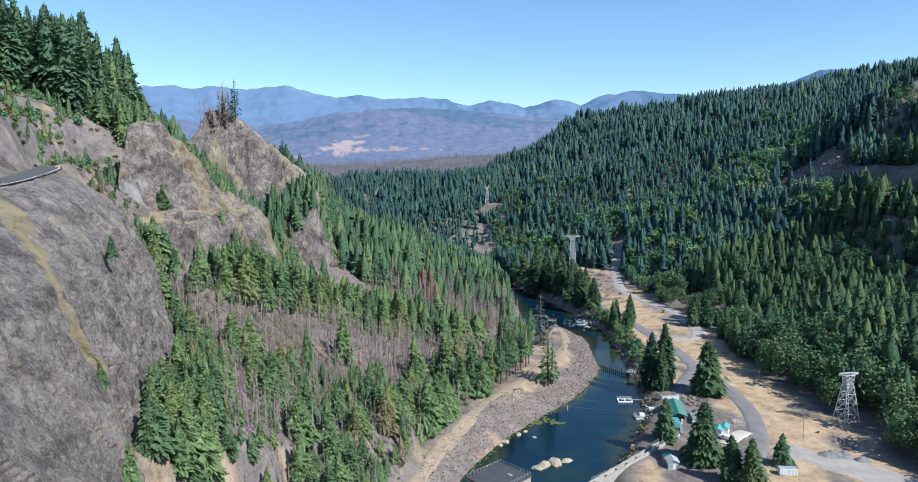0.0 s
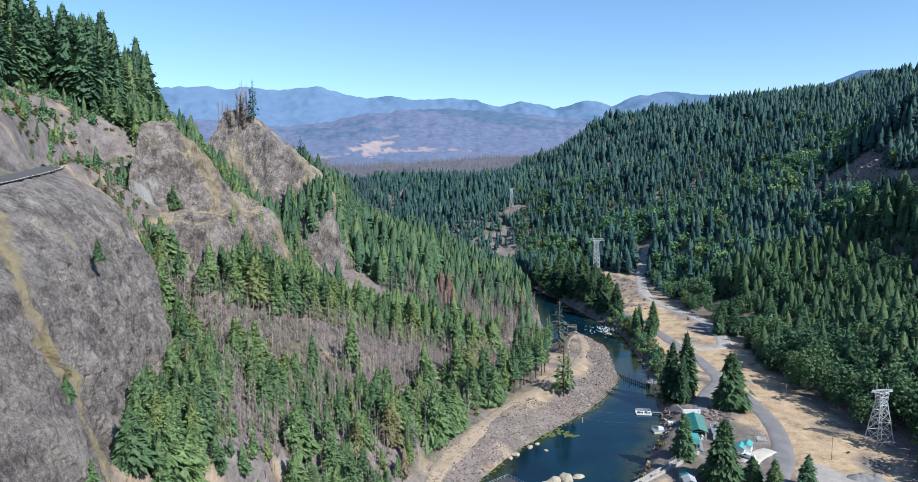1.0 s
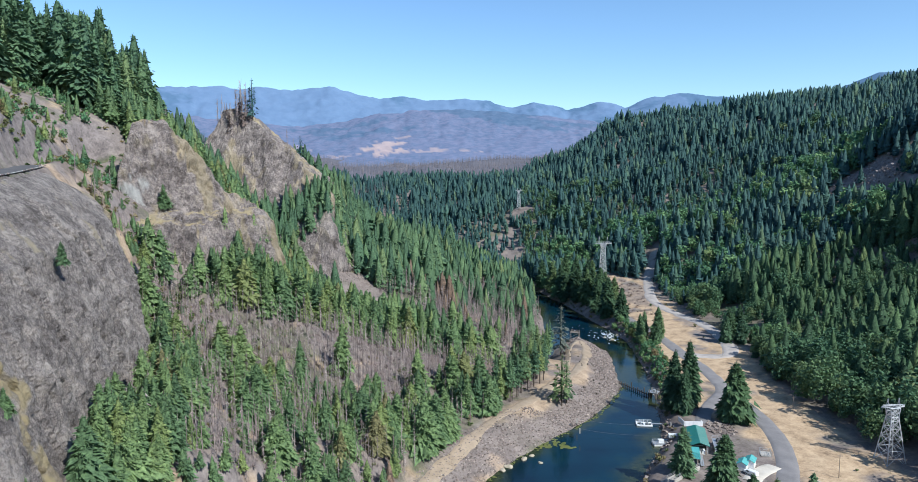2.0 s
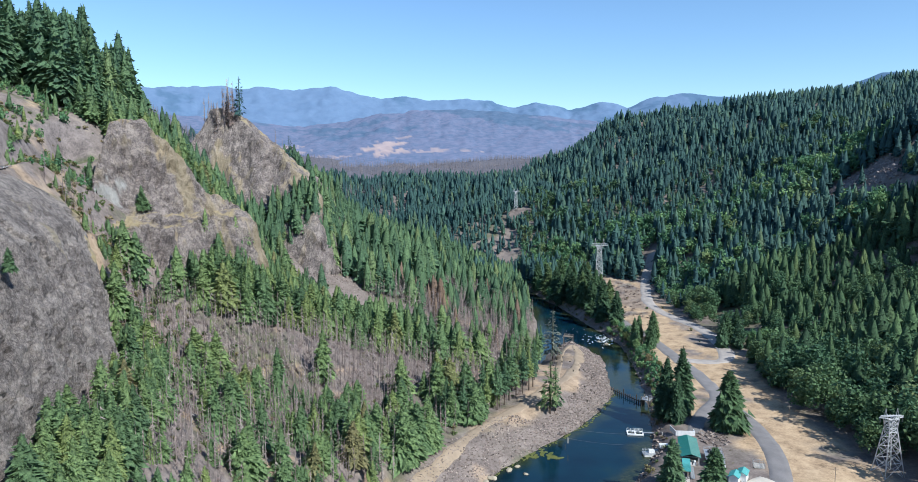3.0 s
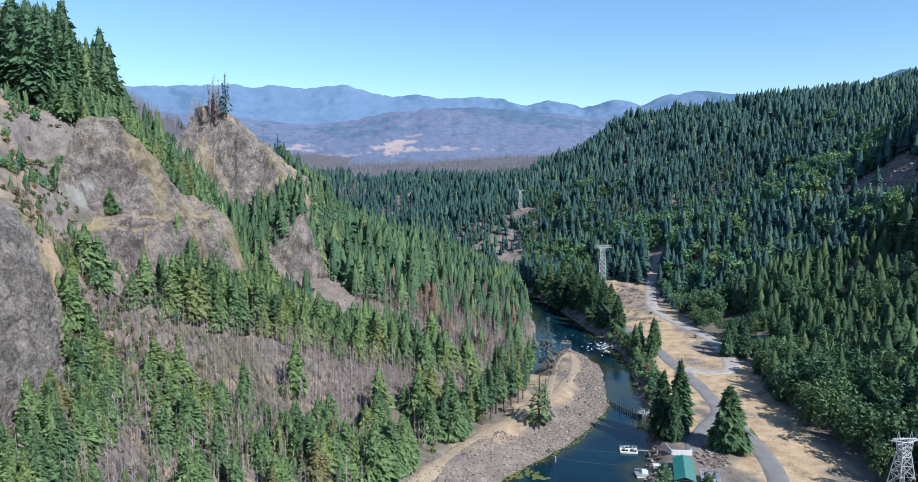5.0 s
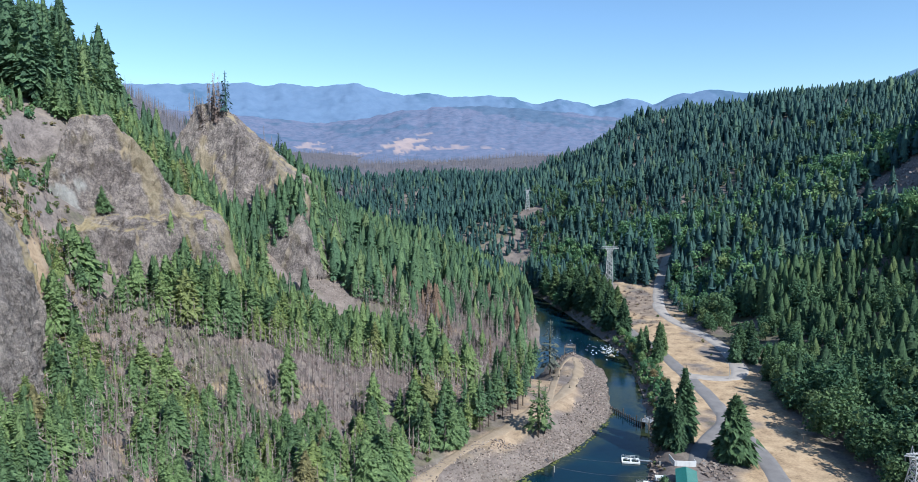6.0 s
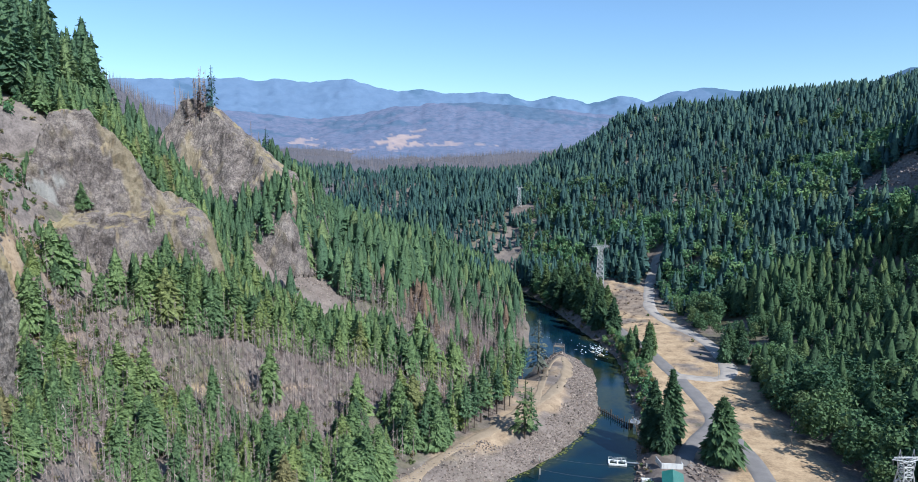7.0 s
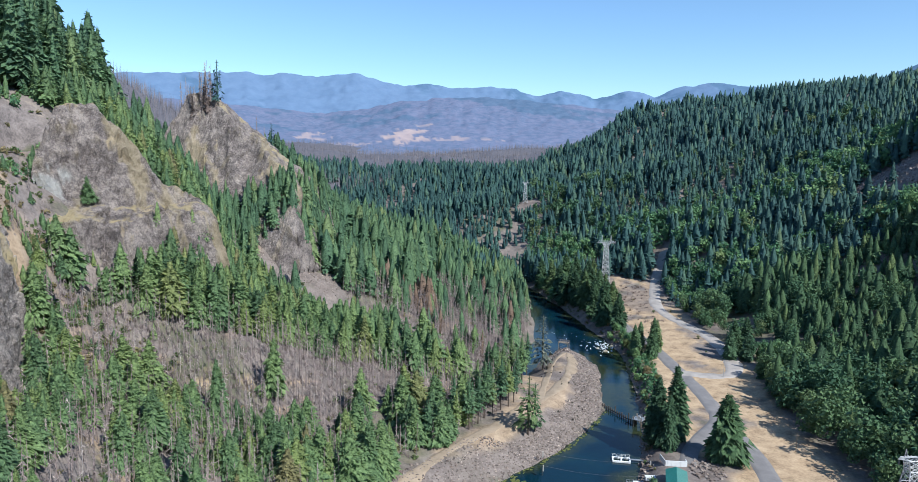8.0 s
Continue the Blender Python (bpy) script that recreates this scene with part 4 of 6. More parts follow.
def plant(name, shapes, spots, material, label, category):
    """Many trees as one mesh. spots: rows of x, y, z, height, girth."""
    spots = np.asarray(spots, float)
    if not len(spots):
        return
    r = np.random.default_rng(len(spots))
    pick = r.integers(0, len(shapes), len(spots))
    verts, tris, tint, k = [], [], [], 0
    for i, (v, t) in enumerate(shapes):
        s = spots[pick == i]
        if not len(s):
            continue
        a = r.uniform(0, 6.283, len(s))
        c, n = np.cos(a)[:, None], np.sin(a)[:, None]
        wide = (s[:, 3] * s[:, 4])[:, None]
        tilt = r.normal(0, 0.02, (len(s), 2))
        zz = v[None, :, 2] * s[:, 3:4]
        X = s[:, 0:1] + (v[None, :, 0] * c - v[None, :, 1] * n) * wide + tilt[:, :1] * zz
        Y = s[:, 1:2] + (v[None, :, 0] * n + v[None, :, 1] * c) * wide + tilt[:, 1:] * zz
        verts.append(np.stack([X, Y, s[:, 2:3] + zz], -1).reshape(-1, 3))
        tris.append((t[None] + (np.arange(len(s)) * len(v))[:, None, None]).reshape(-1, 3) + k)
        tint.append(np.repeat(r.uniform(0, 1, len(s)), len(v)))
        k += len(s) * len(v)
    me = raw_mesh(name, np.vstack(verts), np.vstack(tris), material, np.concatenate(tint))
    tagged(new(name, me), label, category, kind="stuff")


def scatter(x0, x1, y0, y1, gap, seed):
    r = np.random.default_rng(seed)
    gx, gy = np.meshgrid(np.arange(x0, x1, gap), np.arange(y0, y1, gap), indexing="ij")
    x, y = gx.ravel() + r.uniform(-0.48, 0.48, gx.size) * gap, gy.ravel() + r.uniform(-0.48, 0.48, gx.size) * gap
    seen = np.abs(x + 5) < 0.86 * (y + 70)
    return x[seen], y[seen], r


def near_road(x, y, line, reach):
    p = smooth_line(line, 4)
    out = np.full(len(x), 1e9)
    for q in p:
        out = np.minimum(out, np.hypot(x - q[0], y - q[1]))
    return out < reach


def rows(x, y, height, girth=1.0):
    return np.stack([x, y, land(x, y) - 0.3, height, girth + np.zeros(len(x))], 1)


def slope_of(x, y):
    return np.hypot(land(x + 2, y) - land(x - 2, y), land(x, y + 2) - land(x, y - 2)) / 4


def tree_thing(name, shape, stem, material, label, category, group, crown="crown", trunk="trunk"):
    """One tree at the origin, a unit tall, with its trunk and crown as parts."""
    ob = thing(name, label, category, group)
    t = new(trunk, raw_mesh(trunk, *stem, BARK if crown == "crown" else DEAD))
    c = new(crown, raw_mesh(crown, *shape, material))
    t.parent = c.parent = ob
    return ob


def grow(models, spots, seed):
    """Single trees, one object each, at rows of x, y, z, height, girth."""
    r = np.random.default_rng(seed)
    for i, (x, y, z, h, g) in enumerate(spots):
        m = pose(x, y, z, r.normal(0, 1.2), r.normal(0, 1.2), r.uniform(0, 360)) @ Matrix.Diagonal((h * g, h * g, h, 1))
        copy_thing(models[int(r.integers(0, len(models)))], m)


def drop_model(models):
    for ob in models:
        for o in (*ob.children_recursive, ob):
            bpy.data.objects.remove(o)


def spread(x, y):
    """Woods on the west side: how green on the lower and on the upper part of the slope."""
    z = land(x, y)
    n = fbm(x, y, 34, 4, 200)
    low_edge = np.interp(x, [-150, -134, -120, -99, -87, -65, -40, -20], [240, 244, 249, 254, 258, 268, 288, 306])
    high_edge = np.interp(x, [-160, -145, -104, -80, -50, -20], [254, 262, 294, 322, 336, 346])
    lower = ramp(low_edge + 12 * n - y, -7, 5)
    upper = ramp(y - high_edge + 12 * n, -5, 6)
    return lower, upper, z, n


def bare_rock(x, y):
    g = land(x, y)
    inside = (crag(x, y) > g - 1.5) & (x > -214) & (x < -130) & (y > 270) & (y < 384)
    inside |= (peak(x, y) > g - 1.5) & (x > -210) & (x < -114) & (y > 380) & (y < 500)
    cliff = (y < 248) & (x < np.interp(y, CLIFF_FOOT[0], CLIFF_FOOT[1]) + 2) & (x > np.interp(y, [60, 150, 190, 223, 262], [-160, -162, -174, -186, -190]))
    return inside | cliff


def west_woods():
    x, y, r = scatter(-330, 24, 165, 660, 2.7, 5)
    lower, upper, z, n = spread(x, y)
    green = np.maximum(lower * 0.8, upper)
    ok = (shore(x, y) > 3) & (on_spit(x, y) < 0.3) & ~bare_rock(x, y) & (x < bank_left(y) + 1)
    ok &= ~near_scree(x, y) & ~((x < -172) & (y < 345) & (z < 150))
    high = (x < -190) & (z > 137) & (y > 290) | (x < -200) & (z > 140)
    burnt_top = (x < -215) & (y > 430)
    u = r.uniform(0, 1, len(x))
    clump = ramp(fbm(x, y, 24, 3, 240), -0.55, 0.25)
    size = (0.5 + 0.75 * r.uniform(0, 1, len(x)) ** 0.7) * (0.8 + 0.3 * clump)
    steep = slope_of(x, y)
    river_dead = ramp(x + 79 + 14 * n, 0, 24) * ramp(y - 338, 0, 30) * ramp(545 - y, 0, 30)
    p = np.where(lower > 0.5, np.where(x < -70, 0.5, 0.8), np.where(y > 385, 0.8, 1.3)) * green * 0.31 * (0.3 + 0.9 * clump) * np.where((x < -152) & (y < 330), 0.06, 1.0) * (1 - 0.9 * river_dead)
    fir = ok & ~high & ~burnt_top & (u < p + 0.012) & (steep < 1.7)
    deadp = np.maximum(np.where(beyond_dead(x, y), 0.5, (1 - green) * 0.75 + 0.10), river_dead * 0.8)
    deadp = np.maximum(deadp, lower * (0.34 + 0.30 * ramp(-60 - x, 0, 25)))
    snag = ok & ~fir & ~high & (r.uniform(0, 1, len(x)) < 1.2 * deadp * np.where(z > 80, 0.45, 1.0)) & (steep < 2.0)
    tall = ok & (x > -290) & high & ~burnt_top & (u < 0.21)
    blaze = np.exp(-(((x + 60) / 16) ** 2 + ((y - 442) / 14) ** 2)) + 0.4 * np.exp(-(((x + 75) / 14) ** 2 + ((y - 470) / 12) ** 2))
    rust = (fir | snag) & (r.uniform(0, 1, len(x)) < 0.17 * blaze + 0.003 * (y > 390) + 0.0015)
    fir, snag = fir & ~rust, snag & ~rust
    h = np.where((y > 400) & (x > -150), np.where(x > -60, 19, 27), np.where(y > 330, 18, 16)) * size
    front = (np.abs((x + 105) * 0.95 + (y - 380) * 0.3) < 34) & (y > 352) & (y < 399)
    h = np.where((lower > 0.5) & (x < -45), h * 0.8, h)
    h = np.where(front, np.minimum(h, 8.5), h)
    firs = rows(x[fir], y[fir], h[fir], (np.where(lower > 0.5, 1.25, 1.1) * r.uniform(0.75, 1.25, len(x)))[fir])
    snags = rows(x[snag], y[snag], (r.uniform(7, 15, len(x)))[snag])
    talls = rows(x[tall], y[tall], (38.5 * size)[tall], 1.08)
    rusts = rows(x[rust], y[rust], h[rust] * 0.85, 1.0)
    brush = ok & ~high & (r.uniform(0, 1, len(x)) < (1 - green) * 0.6 + 0.10) & (steep < 2.2)
    return firs, snags, talls, rusts, rows(x[brush] + 0.7, y[brush] - 0.7, r.uniform(1.2, 3.4, brush.sum()))


def near_scree(x, y):
    """The bare scree strip and the low ground before it."""
    return (scree_slope(x, y) > 0.2) | (scree_slope(x - 5, y + 9) > 0.2) | (scree_slope(x - 2.5, y + 4.5) > 0.2)


def beyond_dead(x, y):
    return (fbm(x, y, 40, 3, 230) > 0.35) & (y > 340)


firs, snags, talls, rusts, brush = west_woods()
near = np.argsort(np.hypot(firs[:, 0] + 55, firs[:, 1] - 235))
single, rest = firs[near[:230]], firs[near[230:]]
deep = rest[:, 1] > 392
models = [tree_thing("fir_tree", s, FIRSTEM, FIR, "young green fir on the burnt slope", "tree", "firs on the slope") for s in FIRS]
grow(models, single, 1)
drop_model(models)
plant("fir_forest_slope", SLOPEFIRS, rest[~deep], FIR, "green firs regrowing over the steep valley side", "forest")
plant("fir_forest_bend", MIDFIRS, rest[deep], DEEPFIR, "tall dark green firs above the river bend", "forest")
plant("fir_forest_ridge", RIDGEFIRS, talls, DEEPFIR, "tall dark firs above the cliffs", "forest")
plant("scorched_firs", MIDFIRS, rusts, RUST, "rust-brown scorched firs among green ones", "forest")
nearest = np.argsort(np.hypot(snags[:, 0] + 60, snags[:, 1] - 250))
pick = nearest[:150]
models = [tree_thing("dead_tree", twigs, stem, DEAD, "bare grey dead fir scorched by fire", "dead tree", "dead trees on the slope", "branches") for stem, twigs in SNAGS]
grow(models, snags[pick], 2)
drop_model(models)
plant("dead_forest", MIDSNAGS, snags[nearest[150:]], DEAD, "bare grey-brown trunks of a burnt forest", "forest")

plant("dead_brush", BRUSH, brush, DEAD, "leafless grey brush on the burnt slope", "brush")

# shrubs and low growth on the west side
x, y, r = scatter(-250, 10, 170, 520, 4.2, 8)
ok = (shore(x, y) > 2) & (on_spit(x, y) < 0.3) & (scree_slope(x, y) < 0.3) & (r.uniform(0, 1, len(x)) < np.where(y < 275, 0.5, 0.20)) & ~((y < 236) & bare_rock(x, y)) & ~(bare_rock(x, y) & (r.uniform(0, 1, len(x)) < 0.93))
plant("slope_shrubs", BUSH, rows(x[ok], y[ok], r.uniform(0.6, 2.2, ok.sum()), r.uniform(1.2, 2.0, ok.sum())), SHRUB, "dry brown and green shrubs on the slope", "shrubs")


# ---- east woods ----
def east_woods():
    out = {}
    bands = [("near", 95, 470, 180, 520, 6.2), ("mid", 10, 470, 520, 860, 5.9), ("far", -420, 760, 860, 1270, 7.6), ("west", -330, 20, 600, 860, 5.8)]
    for name, x0, x1, y0, y1, gap in bands:
        x, y, r = scatter(x0, x1, y0, y1, gap, 60 + y0)
        z = land(x, y)
        ok = (shore(x, y) > 2.5) & (flat_right(x, y) < 0.35) & ~(near_road(x, y, UPPER, 6.5) | near_road(x + 1.5, y + 7, UPPER, 5))
        ok &= ~(((np.hypot((x - 280) / 34, (y - 592) / 38) < 0.92)) & (r.uniform(0, 1, len(x)) < 0.93))
        ok &= (slope_of(x, y) < 3.4) & ~((x > 284) & (x < 299) & (y > 435) & (y < 590))
        ok &= np.hypot((x - 9) / 12, (y - 798) / 16) > 1
        ok &= np.hypot((x - 95) / 20, (y - 558) / 48) > 1
        ok &= r.uniform(0, 1, len(x)) < (0.96 if name == "near" else 0.86)
        if name == "near":
            ok &= (x > 100) & ((fbm(x, y, 28, 3, 250) > -0.6) | (x > 150)) & (np.hypot((x - 128.5) / 9, (y - 250) / 15) > 1)
        n = fbm(x, y, 45, 3, 210)
        foot = ramp(np.where(y < 520, 42, 70) - (x - 130), 0, 40) * ramp(620 - y, 0, 60) + np.exp(-((y - 690) / 60) ** 2) * (x < 330) * 0.8
        broad = ok & (r.uniform(0, 1, len(x)) < np.clip((0.26 if y0 < 500 else 0.12) + 0.55 * foot + 0.28 * n, 0.0, 0.8))
        fir = ok & ~broad
        h = (0.55 + 0.75 * r.uniform(0, 1, len(x)) ** 0.8) * np.where(y < 520, 18, np.where(y < 860, 17, np.where(x < 60, 17, 18)))
        h = h * (0.72 + 0.5 * ramp(fbm(x, y, 55, 4, 260), -0.5, 0.5))
        out[name] = rows(x[fir], y[fir], h[fir], r.uniform(1.05, 1.5, fir.sum())), rows(x[broad], y[broad], h[broad] * 0.85, 1.1)
    return out


east = east_woods()
plant("fir_forest_terrace", MIDFIRS, east["near"][0], HEROFIR, "dense dark firs along the foot of the hill", "forest")
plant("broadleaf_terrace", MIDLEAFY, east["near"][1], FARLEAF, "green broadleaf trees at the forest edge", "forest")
plant("fir_forest_hillside", SMALLFIRS, east["mid"][0], HAZEFIR, "dense dark fir forest on the hillside", "forest")
belt = east["mid"][1][:, 1] < 720
plant("broadleaf_belt", FARLEAFY, east["mid"][1][belt], LEAF, "light green broadleaf belt at the foot of the hill", "forest")
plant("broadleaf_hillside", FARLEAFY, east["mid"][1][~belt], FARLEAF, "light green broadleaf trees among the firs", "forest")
plant("fir_forest_ridgeline", TINYFIRS, east["far"][0], HAZEFIR, "distant fir forest up to the ridge", "forest")
plant("fir_forest_valley", TINYFIRS, east["west"][0], HAZEFIR, "fir forest on the valley floor", "forest")

# burnt flats and ridge far up the valley
x, y, r = scatter(-900, 500, 1330, 2500, 13, 77)
keep = r.uniform(0, 1, len(x)) < 0.8
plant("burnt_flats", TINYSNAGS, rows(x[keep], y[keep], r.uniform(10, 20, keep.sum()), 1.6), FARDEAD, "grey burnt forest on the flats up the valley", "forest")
x, y, r = scatter(-640, -180, 500, 1000, 6, 78)
ok = (land(x, y) > 60)
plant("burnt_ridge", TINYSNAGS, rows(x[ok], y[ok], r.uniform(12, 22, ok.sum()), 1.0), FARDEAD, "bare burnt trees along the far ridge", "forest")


# ---- single trees by the river ----
def one_tree(name, shape, stem, material, x, y, h, girth, label, category="tree", group="", z=None):
    ob = tree_thing(name, shape, stem, material, label, category, group)
    ob.matrix_basis = pose(x, y, (land_at(x, y) if z is None else z) - 0.2, 0, 0, random.uniform(0, 360)) @ Matrix.Diagonal((h * girth, h * girth, h, 1))
    return ob


BROADFIR = fir_shape(48, 24, 0.32, 91, 0.68, 0.03, ragged=0.3, skirt=2.5, gaps=0.1, sprays=5, core=0.7)
TALLFIR = [fir_shape(44, 15, 0.22, s, 0.6, 0.02, ragged=0.3, skirt=4, gaps=0.1, sprays=4, core=0.62) for s in (92, 93)]
OPENFIR = [fir_shape(22, 9, 0.17, s, 0.55, 0.14, ragged=0.5, core=0.15, gaps=0.35, fan=0.6) for s in (94, 95)]
BAREFIR = [fir_shape(20, 10, 0.18, s, 0.65, 0.30, ragged=0.35, core=0.4, gaps=0.15) for s in (96, 97)]
GROUPFIR = "firs beside the river"
one_tree("fir_tree", BROADFIR, FIRSTEM, HEROFIR, 84.5, 290.5, 25, 1.0, "broad dark green fir beside the access road", group=GROUPFIR)
one_tree("fir_tree", TALLFIR[0], FIRSTEM, HEROFIR, 63, 303, 27, 1.0, "tall dense fir above the river bank", group=GROUPFIR)
one_tree("fir_tree", TALLFIR[1], FIRSTEM, HEROFIR, 70.5, 307, 30, 0.95, "tall dense fir above the river bank", group=GROUPFIR)
one_tree("fir_tree", TALLFIR[1], FIRSTEM, HEROFIR, 66, 297, 22, 0.9, "shorter fir under two tall firs", group=GROUPFIR)
one_tree("fir_tree", TALLFIR[0], FIRSTEM, DEEPFIR, 50, 238, 18, 1.25, "fir beside the green-roofed building", group=GROUPFIR)
one_tree("fir_tree", BROADFIR, FIRSTEM, HEROFIR, 58, 219, 23, 0.95, "bushy fir beside the concrete channel", group=GROUPFIR)
one_tree("fir_tree", TALLFIR[1], FIRSTEM, HEROFIR, 66, 200, 18, 1.2, "fir beside the access road", group=GROUPFIR)
one_tree("fir_tree", TALLFIR[0], FIRSTEM, HEROFIR, 61.5, 205, 17, 1.3, "fir beside the access road", group=GROUPFIR)
one_tree("fir_tree", FIRS[1], FIRSTEM, DEEPFIR, 84, 217, 12, 1.25, "young fir beside a white container", group=GROUPFIR)
one_tree("fir_tree", OPENFIR[0], FIRSTEM, GREYFIR, 21, 388, 29, 1.25, "thin half-bare fir on the river spit", group=GROUPFIR)
one_tree("fir_tree", OPENFIR[1], FIRSTEM, HEROFIR, 14.5, 302, 24, 1.3, "open-crowned fir on the stony bank", group=GROUPFIR)
one_tree("fir_tree", OPENFIR[0], FIRSTEM, HEROFIR, 17, 306, 20, 1.25, "open-crowned fir on the stony bank", group=GROUPFIR)
for x, y, h, g in ((72, 424, 18, 1.0), (80, 413, 23, 0.85), (76, 432, 16, 1.0), (84, 426, 19, 0.9), (69, 474, 24, 1.2), (62, 488, 29, 1.2), (68, 500, 27, 1.2), (57, 506, 25, 1.3), (61, 520, 31, 1.2), (52, 530, 28, 1.2), (66, 512, 24, 1.2), (45, 560, 27, 1.2), (57, 560, 30, 1.2), (36, 572, 27, 1.2), (49, 580, 30, 1.1), (30, 592, 27, 1.2), (42, 600, 29, 1.2), (62, 578, 27, 1.2), (22, 615, 27, 1.2),
                   (120, 413, 17, 1.2), (124, 421, 20, 1.1), (128, 411, 16, 1.2), (131, 424, 21, 1.1), (126, 383, 8, 1.3), (131, 379, 9, 1.3), (46, 543, 27, 1.2), (54, 547, 29, 1.2), (38, 558, 25, 1.2), (67, 538, 24, 1.2), (126, 372, 7, 1.2)):
    one_tree("fir_tree", TALLFIR[int(x) % 2], FIRSTEM, DEEPFIR if h < 20 else HEROFIR, x, y, h, g, "dark green fir on the river terrace", group=GROUPFIR)
for x, y, h in ((138, 397, 16), (133, 391, 10), (127, 432, 14), (45, 548, 14), (30, 570, 15), (58, 552, 14), (70, 440, 9), (36, 585, 16), (24, 602, 15), (48, 575, 16), (136, 412, 11)):
    one_tree("broadleaf_tree", LEAFY[int(x) % 3], stem_shape(0.022, 0.004, 0.7), LEAF, x, y, h, 1.0, "light green broadleaf tree on the terrace", group="broadleaf trees by the river")
for x, y, h in ((-183, 431, 17), (-180, 433, 22), (-174, 430, 20), (-172.5, 431.5, 23), (-188.5, 431, 12), (-192, 434, 14), (-181, 428, 20), (-178, 431, 25), (-176, 433, 22), (-173.5, 434, 24), (-184, 430, 16), (-187, 433, 14), (-171, 436, 17), (-190, 436, 13), (-179, 437, 21), (-152, 447, 9), (-149, 451, 8)):
    stem, twigs = SNAGS[int(-x) % 4]
    ob = tree_thing("dead_tree", twigs, stem, DEAD, "scorched bare tree on the rock peak", "dead tree", "dead trees on the peak", "branches")
    ob.matrix_basis = pose(x, y, float(peak(np.array([x]), np.array([y]))[0]) - 2.5, random.uniform(-2, 2), random.uniform(-2, 2), random.uniform(0, 360)) @ Matrix.Diagonal((h * 1.5, h * 1.5, h + 2, 1))
for x, y, h, g in ((-182.5, 429, 18, 0.9), (-175, 431, 22, 0.8), (-177, 435, 20, 0.8), (-172, 433, 17, 0.9), (-186, 434, 13, 1.0)):
    one_tree("scorched_fir", OPENFIR[int(-x) % 2], FIRSTEM, DRYFIR, x, y, h, g, "fir with brown dead needles on the peak", "dead tree", "dead trees on the peak", float(peak(np.array([x]), np.array([y]))[0]) - 2.0)
one_tree("fir_tree", OPENFIR[1], FIRSTEM, HAZEFIR, -169, 433, 28, 0.85, "thin living fir on the rock peak", group="firs on the rocks", z=139)
one_tree("fir_tree", OPENFIR[0], FIRSTEM, HAZEFIR, -145, 452, 16, 1.1, "small fir on the rock shoulder", group="firs on the rocks", z=116)
for x, y, z, h in ((-109.5, 157, 88.5, 5.5), (-88.5, 111, 71, 5), (-82.5, 106, 56, 8), (-160, 300, 93, 11), (-140, 246, 76, 9), (-134, 248, 74, 7)):
    one_tree("fir_tree", FIRS[3], FIRSTEM, FIR, x, y, h, 1.1, "small fir clinging to the rock face", group="firs on the rocks", z=z)

for i, (x, y, h) in enumerate(((-17, 291, 19), (-13, 297, 22), (-10, 303, 20), (-8, 309, 24), (-5, 313, 18), (-2, 318, 23), (1, 323, 21), (3, 328, 17), (-19, 300, 21), (-15, 307, 19), (-11, 314, 23), (-7, 321, 20), (-3, 328, 22), (-22, 286, 17), (-26, 281, 18), (-30, 276, 15), (4, 338, 20), (-2, 340, 22), (6, 350, 23), (1, 358, 20), (8, 366, 22), (5, 376, 19))):
    one_tree("fir_tree", BAREFIR[i % 2], FIRSTEM, DEEPFIR if i % 3 else FIR, x + 5, y, h, 0.95 + 0.1 * (i % 4), "fir with bare lower trunk beside the dirt track", group="firs along the dirt track")
for x, y, h in ((72, 385, 6), (70, 400, 7), (74, 395, 5), (71, 412, 8), (69, 436, 8), (73, 446, 6), (70, 455, 6), (67, 465, 7), (78, 420, 6), (75, 372, 5), (82, 436, 6), (77, 404, 5)):
    one_tree("broadleaf_tree", LEAFY[int(x) % 3], stem_shape(0.022, 0.004, 0.7), SHRUB if x % 3 == 0 else LEAF, x, y, h, 1.25, "small bushy tree on the river bank", group="bushes on the river bank")

fr = np.random.default_rng(290)
for i in range(56):
    y = 140 + 82 * i / 55 + fr.normal(0, 2)
    x = float(np.interp(y, CLIFF_FOOT[0], CLIFF_FOOT[1])) + fr.uniform(2.5, 15)
    one_tree("fir_tree", FIRS[i % 5], FIRSTEM, FIR, x, y, fr.uniform(11, 18), fr.uniform(0.9, 1.2), "bushy light green fir at the foot of the cliff", group="firs at the cliff foot")

for i in range(34):
    y = fr.uniform(118, 170)
    x = float(np.interp(y, CLIFF_FOOT[0], CLIFF_FOOT[1])) + fr.uniform(1.0, 9)
    one_tree("fir_tree", FIRS[i % 5], FIRSTEM, FIR, x, y, fr.uniform(9, 16), fr.uniform(1.0, 1.3), "bushy light green fir at the foot of the cliff", group="firs at the cliff foot")
lowx, lowy = fr.uniform(-85, -18, 420), fr.uniform(150, 262, 420)
free = (shore(lowx, lowy) > 4) & (on_spit(lowx, lowy) < 0.2) & (lowx > np.interp(lowy, CLIFF_FOOT[0], CLIFF_FOOT[1]) + 6)
plant("young_firs", SLOPEFIRS, rows(lowx[free][::2], lowy[free][::2], fr.uniform(4, 9, len(lowx[free][::2])), 1.25), FIR, "young green firs filling the lower slope", "forest")
